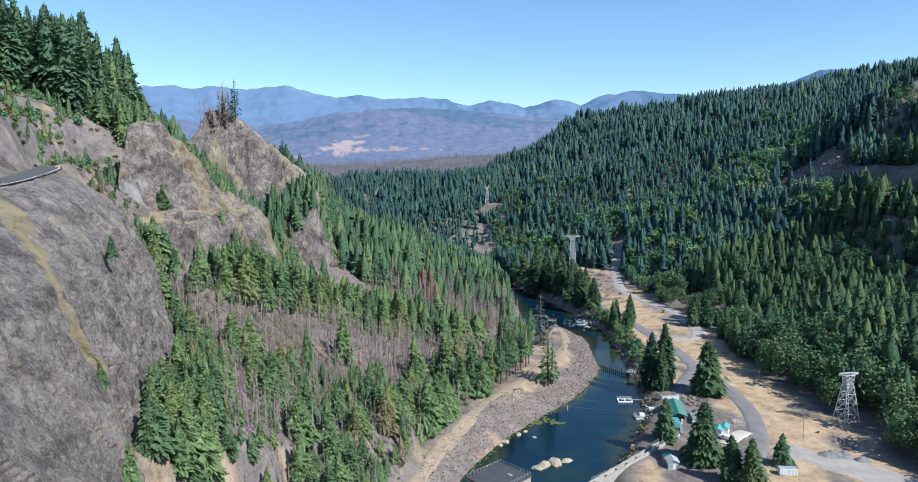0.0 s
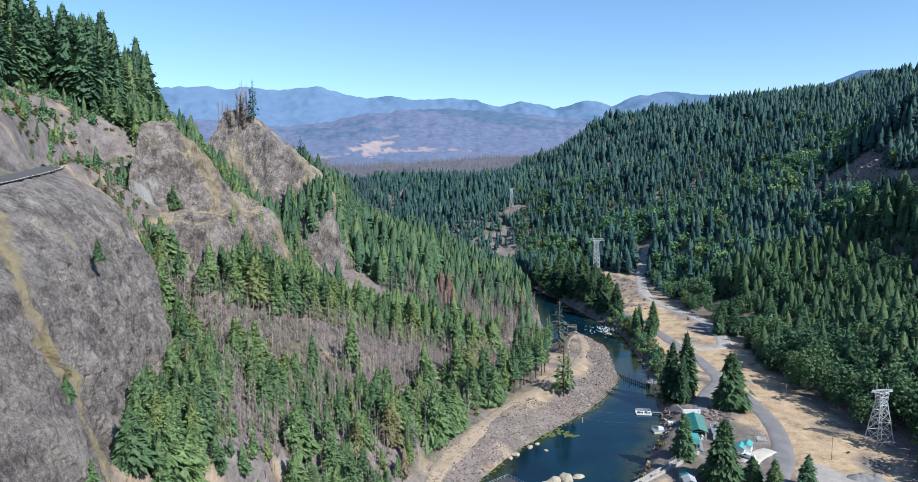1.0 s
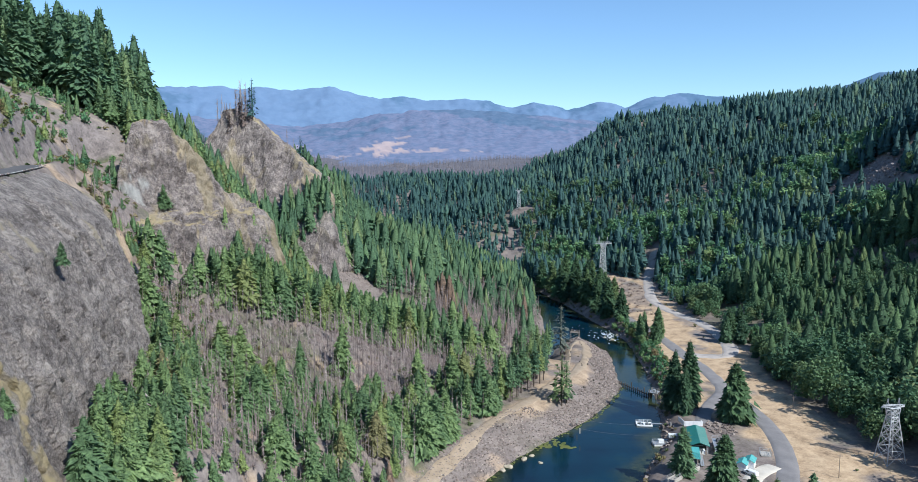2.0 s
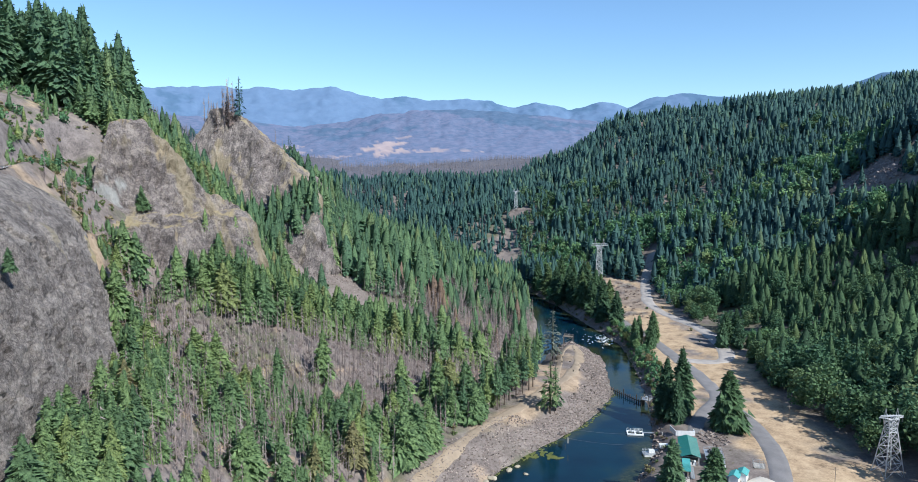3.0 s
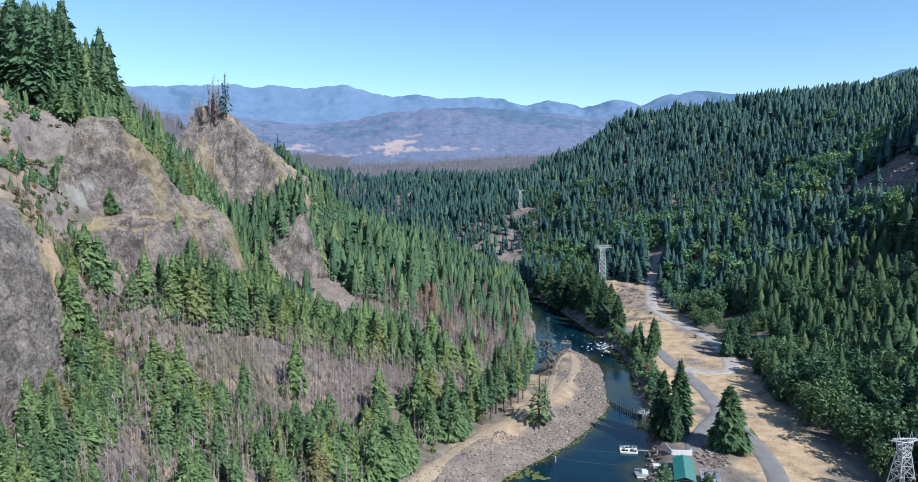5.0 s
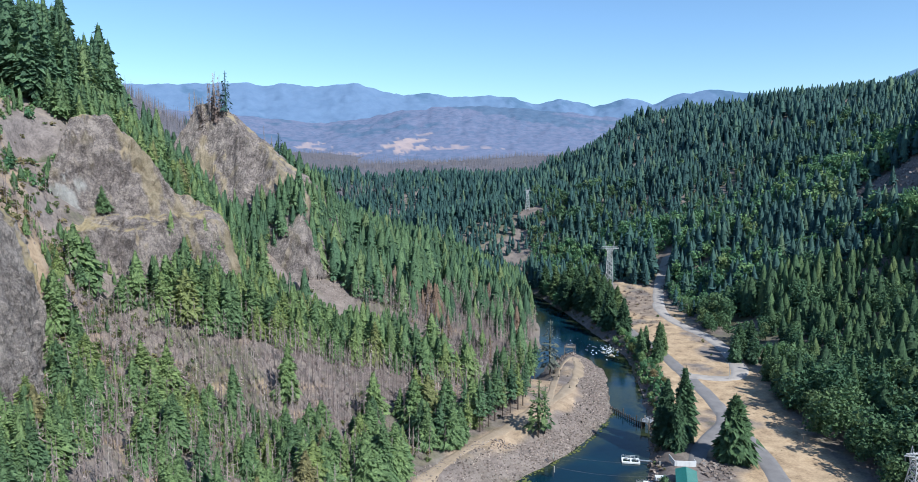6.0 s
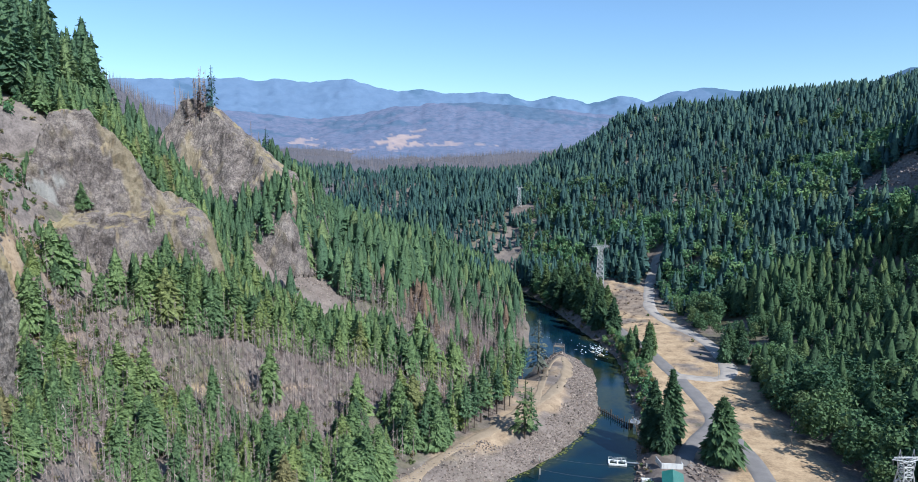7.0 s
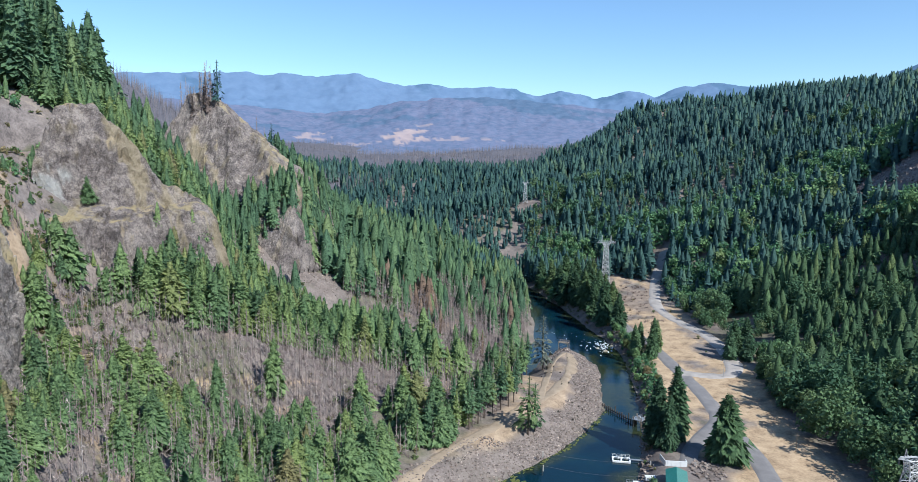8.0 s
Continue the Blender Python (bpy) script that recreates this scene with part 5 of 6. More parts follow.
plant("grey_snags", MIDSNAGS, rows(lowx[free][1::2], lowy[free][1::2], fr.uniform(7, 13, len(lowx[free][1::2]))), DEAD, "bare grey dead trunks above the bank", "forest")

# gully growth between the cliff and the crag, and between crag and peak
gr = np.random.default_rng(300)
gully = []
for i in range(36):
    f = gr.uniform(0, 1)
    x, y = -186 + 66 * f + gr.normal(0, 5), 268 + 12 * f + gr.normal(0, 7)
    gully.append((x, y))
for i in range(14):
    gully.append((gr.uniform(-215, -172), gr.uniform(232, 300)))
for i in range(34):
    f = gr.uniform(0, 1)
    gully.append((-156 + 26 * f + gr.normal(0, 3), 264 - 24 * f + gr.normal(0, 4)))
for i in range(6):
    gully.append((-149 + gr.normal(0, 3), 238 + gr.normal(0, 4)))
for i in range(70):
    gully.append((gr.uniform(-166, -112), gr.uniform(224, 286)))
g = np.array(gully)
g = g[~bare_rock(g[:, 0], g[:, 1])]
hid = (g[:, 1] < 240) & (g[:, 0] > -165)
plant("gully_firs", MIDFIRS, rows(g[~hid, 0], g[~hid, 1], gr.uniform(3, 7.5, (~hid).sum()), 1.1), FIR, "small firs filling the gullies between the rocks", "forest")
f = gr.uniform(0, 1, 80)
x, y = -188 + 46 * f, 355 + 3 * f + gr.normal(0, 1.8, 80)
spots = np.stack([x, y, np.maximum(crag(x, y) - 1.5, land(x, y) - 0.3), gr.uniform(6, 12, 80), 1.25 + 0 * x], 1)
plant("crag_firs", MIDFIRS, spots, FIR, "line of small firs in the cleft behind the crag", "forest")
x, y = gr.uniform(-172, -104, 760), gr.uniform(376, 520, 760)
rock = np.maximum(peak(x, y), crag(x, y))
ok = (rock < 86 + 12 * ramp(x, -152, -138) + 5 * fbm(x, y, 15, 3, 77)) | (y > 462)
ok &= (scree_slope(x, y) < 0.1) & (land(x, y) > 30) & (rock < 112) & ~near_scree(x, y)
spots = np.stack([x, y, np.maximum(rock - 1.5, land(x, y) - 0.3), gr.uniform(11, 21, 760), 1.0 + 0 * x], 1)[ok]
plant("peak_firs", MIDFIRS, spots, DEEPFIR, "dark firs crowding the foot of the rock peak", "forest")
x, y = gr.uniform(-165, -122, 90), gr.uniform(296, 372, 90)
ok = (crag(x, y) < 86) & (crag(x, y) > 52)
spots = np.stack([x, y, np.maximum(crag(x, y), land(x, y)) - 0.8, gr.uniform(7, 14, 90), 1.2 + 0 * x], 1)[ok]
plant("buttress_firs", MIDFIRS, spots, FIR, "young firs at the foot of the buttress", "forest")
x, y = gr.uniform(-242, -172, 330), gr.uniform(228, 352, 330)
ok = ~bare_rock(x, y) & (land(x, y) < 152) & (np.abs(x - np.interp(y, SHELF_Y, SHELF_X)) > 7) & (fbm(x, y, 18, 3, 330) > -0.35)
size = gr.uniform(2.0, 5.5, 330)
plant("hillside_bushes", BUSH, rows(x[ok], y[ok], size[ok], 0.9), LEAF, "green bushes on the tan soil above the road", "shrubs")
x, y = gr.uniform(-240, -176, 46), gr.uniform(240, 350, 46)
ok = ~bare_rock(x, y) & (land(x, y) < 152) & (np.abs(x - np.interp(y, SHELF_Y, SHELF_X)) > 8)
plant("hillside_firs", MIDFIRS, rows(x[ok], y[ok], gr.uniform(5, 11, ok.sum()), 1.0), FIR, "scattered young firs on the tan soil above the road", "forest")
x, y = np.append(gr.uniform(-235, -130, 420), gr.uniform(-165, -108, 330)), np.append(gr.uniform(205, 310, 420), gr.uniform(208, 272, 330))
ok = ~bare_rock(x, y)
plant("gully_shrubs", BUSH, rows(x[ok], y[ok], gr.uniform(0.9, 3.4, ok.sum()), 1.2), SHRUB, "dry shrubs in the gullies between the rocks", "shrubs")

# bank-side shrubs and dry grass
x, y, r = scatter(30, 130, 200, 600, 2.6, 301)
d = shore(x, y)
ok = (d > 0.6) & (x > bank_right(y) - 1) & (r.uniform(0, 1, len(x)) < np.where((d < 9) & (y > 300), 0.55, np.where(d < 6, 0.25, 0.003))) & ~near_road(x, y, ACCESS, 4.5)
plant("bank_shrubs", BUSH, rows(x[ok], y[ok], r.uniform(0.8, 2.6, ok.sum()), 1.3), SHRUB, "tangled shrubs along the river bank", "shrubs")

x, y, r = scatter(55, 92, 325, 470, 2.4, 303)
d = shore(x, y)
ok = (d > 1) & (d < 10) & (x > bank_right(y) - 1) & (r.uniform(0, 1, len(x)) < 0.42) & ~near_road(x, y, ACCESS, 5)
plant("bank_bushes", BUSH, rows(x[ok], y[ok], r.uniform(1.6, 4.6, ok.sum()), 1.0), LEAF, "green bushes crowding the river bank", "shrubs")
x, y = r.uniform(72, 112, 260), r.uniform(478, 606, 260)
ok = (np.hypot((x - 92) / 18, (y - 545) / 60) < 1) & ~near_road(x, y, ACCESS, 5) & ~near_road(x, y, UPPER, 5)
plant("terrace_brush", BRUSH, rows(x[ok], y[ok], r.uniform(1.0, 2.6, ok.sum()), 1.3), DRYFIR, "brown leafless brush on the terrace mound", "brush")


x, y, r = scatter(60, 125, 190, 470, 2.3, 340)
ok = (flat_right(x, y) > 0.5) & (fbm(x, y, 16, 4, 341) > 0.0) & (r.uniform(0, 1, len(x)) < 0.4) & ~near_road(x, y, ACCESS, 4.5) & ~near_road(x, y, YARD, 4)
plant("dry_tufts", BRUSH, rows(x[ok], y[ok], r.uniform(0.35, 0.9, ok.sum()), 1.6), SHRUB, "dry tufts of grass and weeds on the terrace", "grass")


# ---- stones ----
def stones(name, spots, material, label):
    """Angular stones as one mesh. spots: rows of x, y, z, size."""
    r = np.random.default_rng(len(spots))
    cube = np.array([(i, j, k) for i in (-1, 1) for j in (-1, 1) for k in (-1, 1)], float) * 0.5
    quads = np.array([(0, 1, 3, 2), (4, 6, 7, 5), (0, 4, 5, 1), (2, 3, 7, 6), (0, 2, 6, 4), (1, 5, 7, 3)])
    spots = np.asarray(spots, float)
    v = cube[None] * r.uniform(0.55, 1.15, (len(spots), 8, 3)) * spots[:, None, 3:4]
    a = r.uniform(0, 6.28, len(spots))[:, None]
    b = r.uniform(-0.6, 0.6, len(spots))[:, None]
    x = v[..., 0] * np.cos(a) - v[..., 1] * np.sin(a)
    y = v[..., 0] * np.sin(a) + v[..., 1] * np.cos(a)
    z = v[..., 2] * np.cos(b) * 0.8 + y * np.sin(b)
    co = np.stack([x, y, z], -1) + spots[:, None, :3]
    me = raw_mesh(name, co.reshape(-1, 3), (quads[None] + (np.arange(len(spots)) * 8)[:, None, None]).reshape(-1, 4), material, np.repeat(r.uniform(0, 1, len(spots)), 8))
    me.attributes.new("sharp_face", "BOOLEAN", "FACE").data.foreach_set("value", np.ones(len(me.polygons), bool))
    return tagged(new(name, me), label, "rocks", kind="stuff")


x, y, r = scatter(-40, 70, 200, 450, 0.72, 310)
d = shore(x, y)
ok = (on_spit(x, y) > 0.4) & (d > -0.6) & (d < np.where(y < 292, 20, 11.5) + 3 * fbm(x, y, 12, 3, 9)) & (r.uniform(0, 1, len(x)) < np.where(y > 288, 0.8, 0.5)) & (x > bank_left(y) - 25)
x, y = x[ok], y[ok]
stones("riprap", np.stack([x, y, land(x, y) + 0.02, r.uniform(0.25, 0.75, len(x))], 1), STONE, "loose grey broken rock armouring the spit")
x, y, r = scatter(30, 90, 200, 480, 1.3, 311)
d = shore(x, y)
pile = np.hypot((x - 76) / 6.5, (y - 281) / 8) < 1
ok = ((d > -0.8) & (d < 3.5) & (x > bank_right(y) - 2) & (r.uniform(0, 1, len(x)) < 0.5)) | (pile & (r.uniform(0, 1, len(x)) < 0.9))
x, y = x[ok], y[ok]
stones("bank_rocks", np.stack([x, y, land(x, y) + 0.1, r.uniform(0.4, 1.3, len(x))], 1), STONE, "tumbled stones along the river bank")
x, y, r = scatter(-130, -80, 385, 425, 1.2, 312)
ok = scree_slope(x, y) > 0.4
stones("scree", np.stack([x[ok], y[ok], land(x[ok], y[ok]), r.uniform(0.2, 0.7, ok.sum())], 1), STONE, "loose scree on a bare slope")
x, y, r = scatter(240, 335, 545, 648, 2.6, 313)
ok = np.hypot((x - 280) / 34, (y - 592) / 38) < 1
stones("scar_rocks", np.stack([x[ok], y[ok], land(x[ok], y[ok]), r.uniform(0.7, 2.4, ok.sum())], 1), PALESTONE, "broken rock on the bare scar above the woods")


def boulder(x, y, size, seed, label):
    bm = bmesh.new()
    bmesh.ops.create_icosphere(bm, subdivisions=3, radius=1)
    for v in bm.verts:
        k = 1 + 0.30 * noise.noise(v.co * 1.3 + Vector((seed * 3.1, 0, 0))) + 0.12 * noise.noise(v.co * 4 + Vector((seed, 0, 0)))
        v.co = Vector((v.co.x * k * size[0], v.co.y * k * size[1], v.co.z * k * size[2]))
    me = bpy.data.meshes.new("boulder")
    bm.to_mesh(me)
    bm.free()
    me.materials.append(BOULDER)
    ob = tagged(new("boulder", me), label, "boulder", "boulders in the river")
    ob.matrix_basis = pose(x, y, 0.1, 0, 0, seed * 50)


for i, (x, y, a, b, c) in enumerate(((4, 230.5, 3.2, 2.0, 1.3), (8, 232.5, 3.6, 2.4, 1.5), (1, 228, 2.2, 1.4, 0.9), (12.5, 234, 2.2, 1.5, 0.8), (-3, 259, 1.6, 1.1, 0.7), (-6, 261.5, 1.3, 0.9, 0.5), (-9, 252, 1.8, 1.2, 0.8), (0, 262, 1.2, 0.8, 0.5),
                                       (-11, 249, 1.4, 1.0, 0.6), (3, 256, 1.0, 0.7, 0.4), (58, 441, 1.5, 1.0, 0.6), (54, 447, 1.2, 0.9, 0.5), (63, 452, 1.6, 1.1, 0.7))):
    boulder(x, y, (a, b, c), i + 1, "pale rounded boulder standing in the river")


# ---- foam and weed on the water ----
def flakes(name, spots, material, label, z, seed):
    """Flat ragged patches on the water as one mesh. spots: rows of x, y, length, width, turn."""
    r = np.random.default_rng(seed)
    verts, faces = [], []
    for x, y, a, b, t in spots:
        n, k = 9, len(verts)
        verts.append((x, y, z + 0.05))
        for i in range(n):
            q = 6.283 * i / n
            s = r.uniform(0.55, 1.15)
            u, v = a * s * math.cos(q), b * s * math.sin(q)
            verts.append((x + u * math.cos(t) - v * math.sin(t), y + u * math.sin(t) + v * math.cos(t), z))
        faces += [(k, k + 1 + i, k + 1 + (i + 1) % n) for i in range(n)]
    return tagged(new(name, raw_mesh(name, verts, faces, material)), label, "water", kind="stuff")


FOAM = surface("white_water", (0.55, 0.62, 0.66), (0.85, 0.88, 0.9), fine=4, rough=0.6)
r = np.random.default_rng(320)
spots = [(58 + r.normal(0, 4.5), 452 + r.normal(0, 7), r.uniform(0.4, 1.8), r.uniform(0.15, 0.5), r.normal(1.9, 0.4)) for _ in range(95)]
spots += [(r.uniform(28, 56), r.uniform(455, 480), r.uniform(0.4, 1.2), r.uniform(0.1, 0.25), r.normal(1.9, 0.3)) for _ in range(16)]
flakes("rapids", [s for s in spots if shore(s[0], s[1]) < -0.8], FOAM, "white broken water in small rapids", 0.06, 1)
spots = [(10 + r.normal(0, 3.5), 272.5 + r.normal(0, 1.6), r.uniform(0.8, 2.2), r.uniform(0.5, 1.2), r.uniform(0, 3)) for _ in range(26)]
for i in range(150):
    y = r.uniform(225, 345)
    spots.append((bank_left(y) + r.uniform(0.3, 2.4), y, r.uniform(0.4, 1.2), r.uniform(0.2, 0.6), r.uniform(0, 3)))
flakes("river_weed", spots, ALGAE, "yellow-green weed floating along the shore", 0.05, 2)

# dark seedlings in rows on the spit's slope
x, y = r.uniform(20, 44, 46), r.uniform(315, 405, 46)
ok = (shore(x, y) > 5) & (shore(x, y) < 17)
DARKLEAF = foliage("dark_seedling_leaves", [(0.0, (0.03, 0.03, 0.025)), (1.0, (0.06, 0.055, 0.04))])
plant("seedlings", BUSH, rows(x[ok], y[ok], r.uniform(0.8, 1.3, ok.sum()), 0.9), DARKLEAF, "dark seedlings planted among the stones", "shrubs")

def gravel_heap(x, y, a, b, h):
    """A low heap of tipped gravel."""
    u, v = np.meshgrid(np.linspace(-1, 1, 34), np.linspace(-1, 1, 26), indexing="ij")
    X, Y = x + a * u, y + b * v
    Z = land(X, Y) - 0.15 + h * np.clip(1 - np.hypot(u, v), 0, 1) ** 0.8 * (1 + 0.5 * fbm(X, Y, 2.5, 3, 90)) + 0.1 * fbm(X, Y, 0.8, 2, 91)
    me = raw_mesh("gravel_heap", np.stack([X, Y, Z], -1).reshape(-1, 3), sheet_faces(34, 26), GREYGRAVEL)
    tagged(new("gravel_heap", me), "low heap of grey gravel beside the gravel track", "gravel heap")


gravel_heap(106, 224.5, 6.5, 3.6, 2.0)
gravel_heap(113, 220, 3.5, 2.4, 1.2)


# ---- steel towers ----
def lattice_tower(x, y, height, base, waist, arm, label, turn=0.0, neck=0.72):
    tower = thing("lattice_tower", label, "power pylon", "power line towers", (x, y, land_at(x, y) - 0.3), turn)
    r = 0.09 + height * 0.0022
    top = height * 0.86

    def corner(i, z):
        f = min(1.0, z / (height * neck))
        w = base + (waist - base) * f
        if z > height * neck:
            w = waist + (arm * 0.42 - waist) * (z - height * neck) / (top - height * neck)
            return Vector(((-1, 1, 1, -1)[i] * w / 2, (-1, -1, 1, 1)[i] * waist / 2, z))
        return Vector(((-1, 1, 1, -1)[i] * w / 2, (-1, -1, 1, 1)[i] * w / 2, z))

    for i in range(4):
        bm = bar(bmesh.new(), corner(i, 0), corner(i, height * neck), r * 1.4)
        bar(bm, corner(i, height * neck), corner(i, top), r * 1.2)
        part("leg", bm, TOWERSTEEL, tower)
    z, levels = 0.0, [0.0]
    while z < height * neck - 0.5:
        z = min(height * neck, z + max(1.8, (base + (waist - base) * z / (height * neck)) * 0.75))
        levels.append(z)
    levels += [height * neck + (top - height * neck) * 0.5, top]
    for a, b in zip(levels, levels[1:]):
        for i in range(4):
            j = (i + 1) % 4
            bm = bar(bmesh.new(), corner(i, a), corner(j, b), r * 0.7, 4)
            bar(bm, corner(j, a), corner(i, b), r * 0.7, 4)
            bar(bm, corner(i, b), corner(j, b), r * 0.7, 4)
            part("brace", bm, TOWERSTEEL, tower)
    for s in (-1, 1):
        bm = bmesh.new()
        y1 = s * waist / 2
        bar(bm, (-arm / 2, 0, top + 0.2), (0, y1, top), r)
        bar(bm, (0, y1, top), (arm / 2, 0, top + 0.2), r)
        for k in range(9):
            xa = -arm / 2 + arm * k / 9
            xb = xa + arm / 9
            bar(bm, (xa, y1 * (1 - abs(xa) / arm * 2), top), (xb, y1 * (1 - abs(xb) / arm * 2), top + height * 0.035), r * 0.6, 4)
        bar(bm, (-arm * 0.42, y1 * 0.2, top + height * 0.035), (arm * 0.42, y1 * 0.2, top + height * 0.035), r * 0.8)
        part("crossarm", bm, TOWERSTEEL, tower)
        bm = bmesh.new()
        for dx in (-1, 1):
            bar(bm, (s * arm * 0.24 + dx * waist * 0.22, 0, top), (s * arm * 0.24, 0, height), r * 0.8, 4)
        part("peak", bm, TOWERSTEEL, tower)
    for dx in (-0.46, 0, 0.46):
        bm = bmesh.new()
        for k in range(6):
            bar(bm, (arm * dx, 0, top - 0.25 * k - 0.1), (arm * dx, 0, top - 0.25 * k - 0.22), 0.16, 6)
        part("insulator", bm, WIRE, tower, "string of dark disc insulators")
    return tower


lattice_tower(126, 253, 23.5, 7.0, 2.6, 8.6, "grey steel lattice pylon at the forest edge", 8)
lattice_tower(72, 586, 44, 7.0, 3.4, 14, "tall slim steel lattice pylon above the trees", -6, 0.8)
lattice_tower(5, 806, 25, 5, 2.2, 8, "distant steel pylon in a forest clearing", 0, 0.8)


# ---- waterside buildings ----
def at_ground(x, y):
    return (x, y, land_at(x, y))


def gable_roof(bm_w, bm_l, eave, ridge, over=0.25, thick=0.14):
    """Two roof slopes, the ridge along y."""
    out = []
    for s in (-1, 1):
        bm = bmesh.new()
        half = bm_w / 2 + over
        quad = [(s * half, -bm_l / 2 - over, eave - over * (ridge - eave) / (bm_w / 2)), (s * half, bm_l / 2 + over, eave - over * (ridge - eave) / (bm_w / 2)), (0, bm_l / 2 + over, ridge), (0, -bm_l / 2 - over, ridge)]
        lo = [bm.verts.new(c) for c in quad]
        hi = [bm.verts.new((c[0], c[1], c[2] + thick)) for c in quad]
        bm.faces.new(lo), bm.faces.new(hi)
        for i in range(4):
            bm.faces.new((lo[i], lo[(i + 1) % 4], hi[(i + 1) % 4], hi[i]))
        count = int(bm_l / 0.6)
        for i in range(count + 1):
            yy = -bm_l / 2 + bm_l * i / count
            a, b = Vector((s * half, yy, quad[0][2] + thick)), Vector((0, yy, ridge + thick))
            bar(bm, a, b, 0.05, 4)
        bmesh.ops.recalc_face_normals(bm, faces=bm.faces)
        out.append(bm)
    return out


def rail_fence(parent, points, height=1.1, gap=2.0, material=None, r=0.05):
    """Posts and two rails along a line of points."""
    material = material or STEEL
    for a, b in zip(points, points[1:]):
        a, b = Vector(a), Vector(b)
        n = max(1, round((b - a).length / gap))
        for i in range(n + 1):
            p = a.lerp(b, i / n)
            part("post", barred(p, p + Vector((0, 0, height)), r), material, parent)
        for h in (height, height * 0.55):
            part("rail", barred(a + Vector((0, 0, h)), b + Vector((0, 0, h)), r * 0.8), material, parent)


def main_building():
    b = thing("fish_facility", "open-sided building with a teal metal gable roof", "building", at=at_ground(62.3, 264), turn=-10)
    for bm in gable_roof(6.4, 17.5, 3.6, 4.7):
        part("roof_slope", bm, TEAL, b, "ribbed teal metal roofing")
    for s in (-1, 1):
        part("side_wall", boxed((s * 2.9, 2.0, 1.75), (0.2, 12.5, 3.5)), GREYWALL, b)
    part("back_wall", boxed((0, 8.3, 1.75), (5.6, 0.2, 3.5)), GREYWALL, b)
    door = part("door", boxed((3.02, 4, 1.05), (0.06, 1.1, 2.1)), WHITE, b, "white steel door")
    part("door_handle", boxed((3.08, 4.4, 1.05), (0.05, 0.12, 0.05)), STEEL, door)
    for y in (-2, 1, 7):
        w = part("window", boxed((3.03, y, 2.0), (0.06, 1.3, 0.9)), DARKGLASS, b, "dark window")
        part("frame", boxed((3.05, y, 2.48), (0.08, 1.5, 0.08)), WHITE, w)
    for x in (-2.8, 2.8):
        for y in (-8.2, -5.5):
            part("post", boxed((x, y, 1.8), (0.22, 0.22, 3.6)), STEEL, b)
    part("gable_truss", barred((-2.9, -8.3, 3.5), (2.9, -8.3, 3.5), 0.1), STEEL, b)
    part("floor_slab", boxed((0, 0, 0.1), (6.4, 17, 0.3)), CONCRETE, b, "concrete slab")
    for i in range(3):
        part("tank", boxed((-1.4 + 1.4 * i, -6.6, 0.75), (1.1, 2.2, 1.1), bevel=0.08), WHITE, b, "white tank under the roof")


def raised_deck():
    d = thing("steel_deck", "raised grey steel deck with railings and pumps", "platform", at=at_ground(70.0, 259.5), turn=-10)
    part("deck", boxed((0, 0, 2.0), (6.2, 11, 0.3)), STEEL, d)
    for x in (-2.8, 2.8):
        for y in (-5, -1.7, 1.7, 5):
            part("leg", boxed((x, y, 0.9), (0.25, 0.25, 2.1)), CONCRETE, d)
    rail_fence(d, [(-3, -5.4, 2.15), (3, -5.4, 2.15), (3, 5.4, 2.15), (-3, 5.4, 2.15)], 1.1, 1.8)
    for x, y, s in ((-1.2, 2.8, 1.1), (1.0, 1.0, 0.9), (-0.8, -1.8, 1.0), (1.3, -3.4, 0.8), (1.4, 3.6, 0.7)):
        bm = boxed((x, y, 2.15 + s * 0.4), (s * 1.2, s, s * 0.8), 0.4, bevel=0.08)
        bar(bm, (x, y, 2.2), (x, y, 2.9 + s * 0.5), 0.22, 8)
        part("pump", bm, DARKROOF, d, "dark pump unit")
    part("beam", boxed((0, -5.6, 1.2), (6.4, 0.3, 1.0)), WHITE, d, "white painted beam")


def lower_roof():
    b = thing("walkway_cover", "narrow teal roof over a fish channel", "building", at=at_ground(58.0, 250.5), turn=-12)
    part("roof", boxed((0, 0, 2.6), (2.7, 9.5, 0.15), tilt=0.05), TEALPALE, b, "teal sheet roofing")
    for i in range(15):
        part("rib", barred((-1.35, -4.6 + i * 0.65, 2.7), (1.35, -4.6 + i * 0.65, 2.7), 0.04, 4), TEAL, b)
    for x in (-1.2, 1.2):
        for y in (-4.4, 0, 4.4):
            part("post", boxed((x, y, 1.2), (0.16, 0.16, 2.6)), STEEL, b)
    part("side_panel", boxed((1.25, 0, 1.6), (0.08, 9, 1.4)), GREYWALL, b)
    rail_fence(b, [(2.0, -5, 0.4), (2.0, 4, 0.4)], 1.2)
    part("gangway", boxed((2.0, -0.5, 0.3), (1.2, 9.5, 0.12)), STEEL, b, "steel grating walkway")


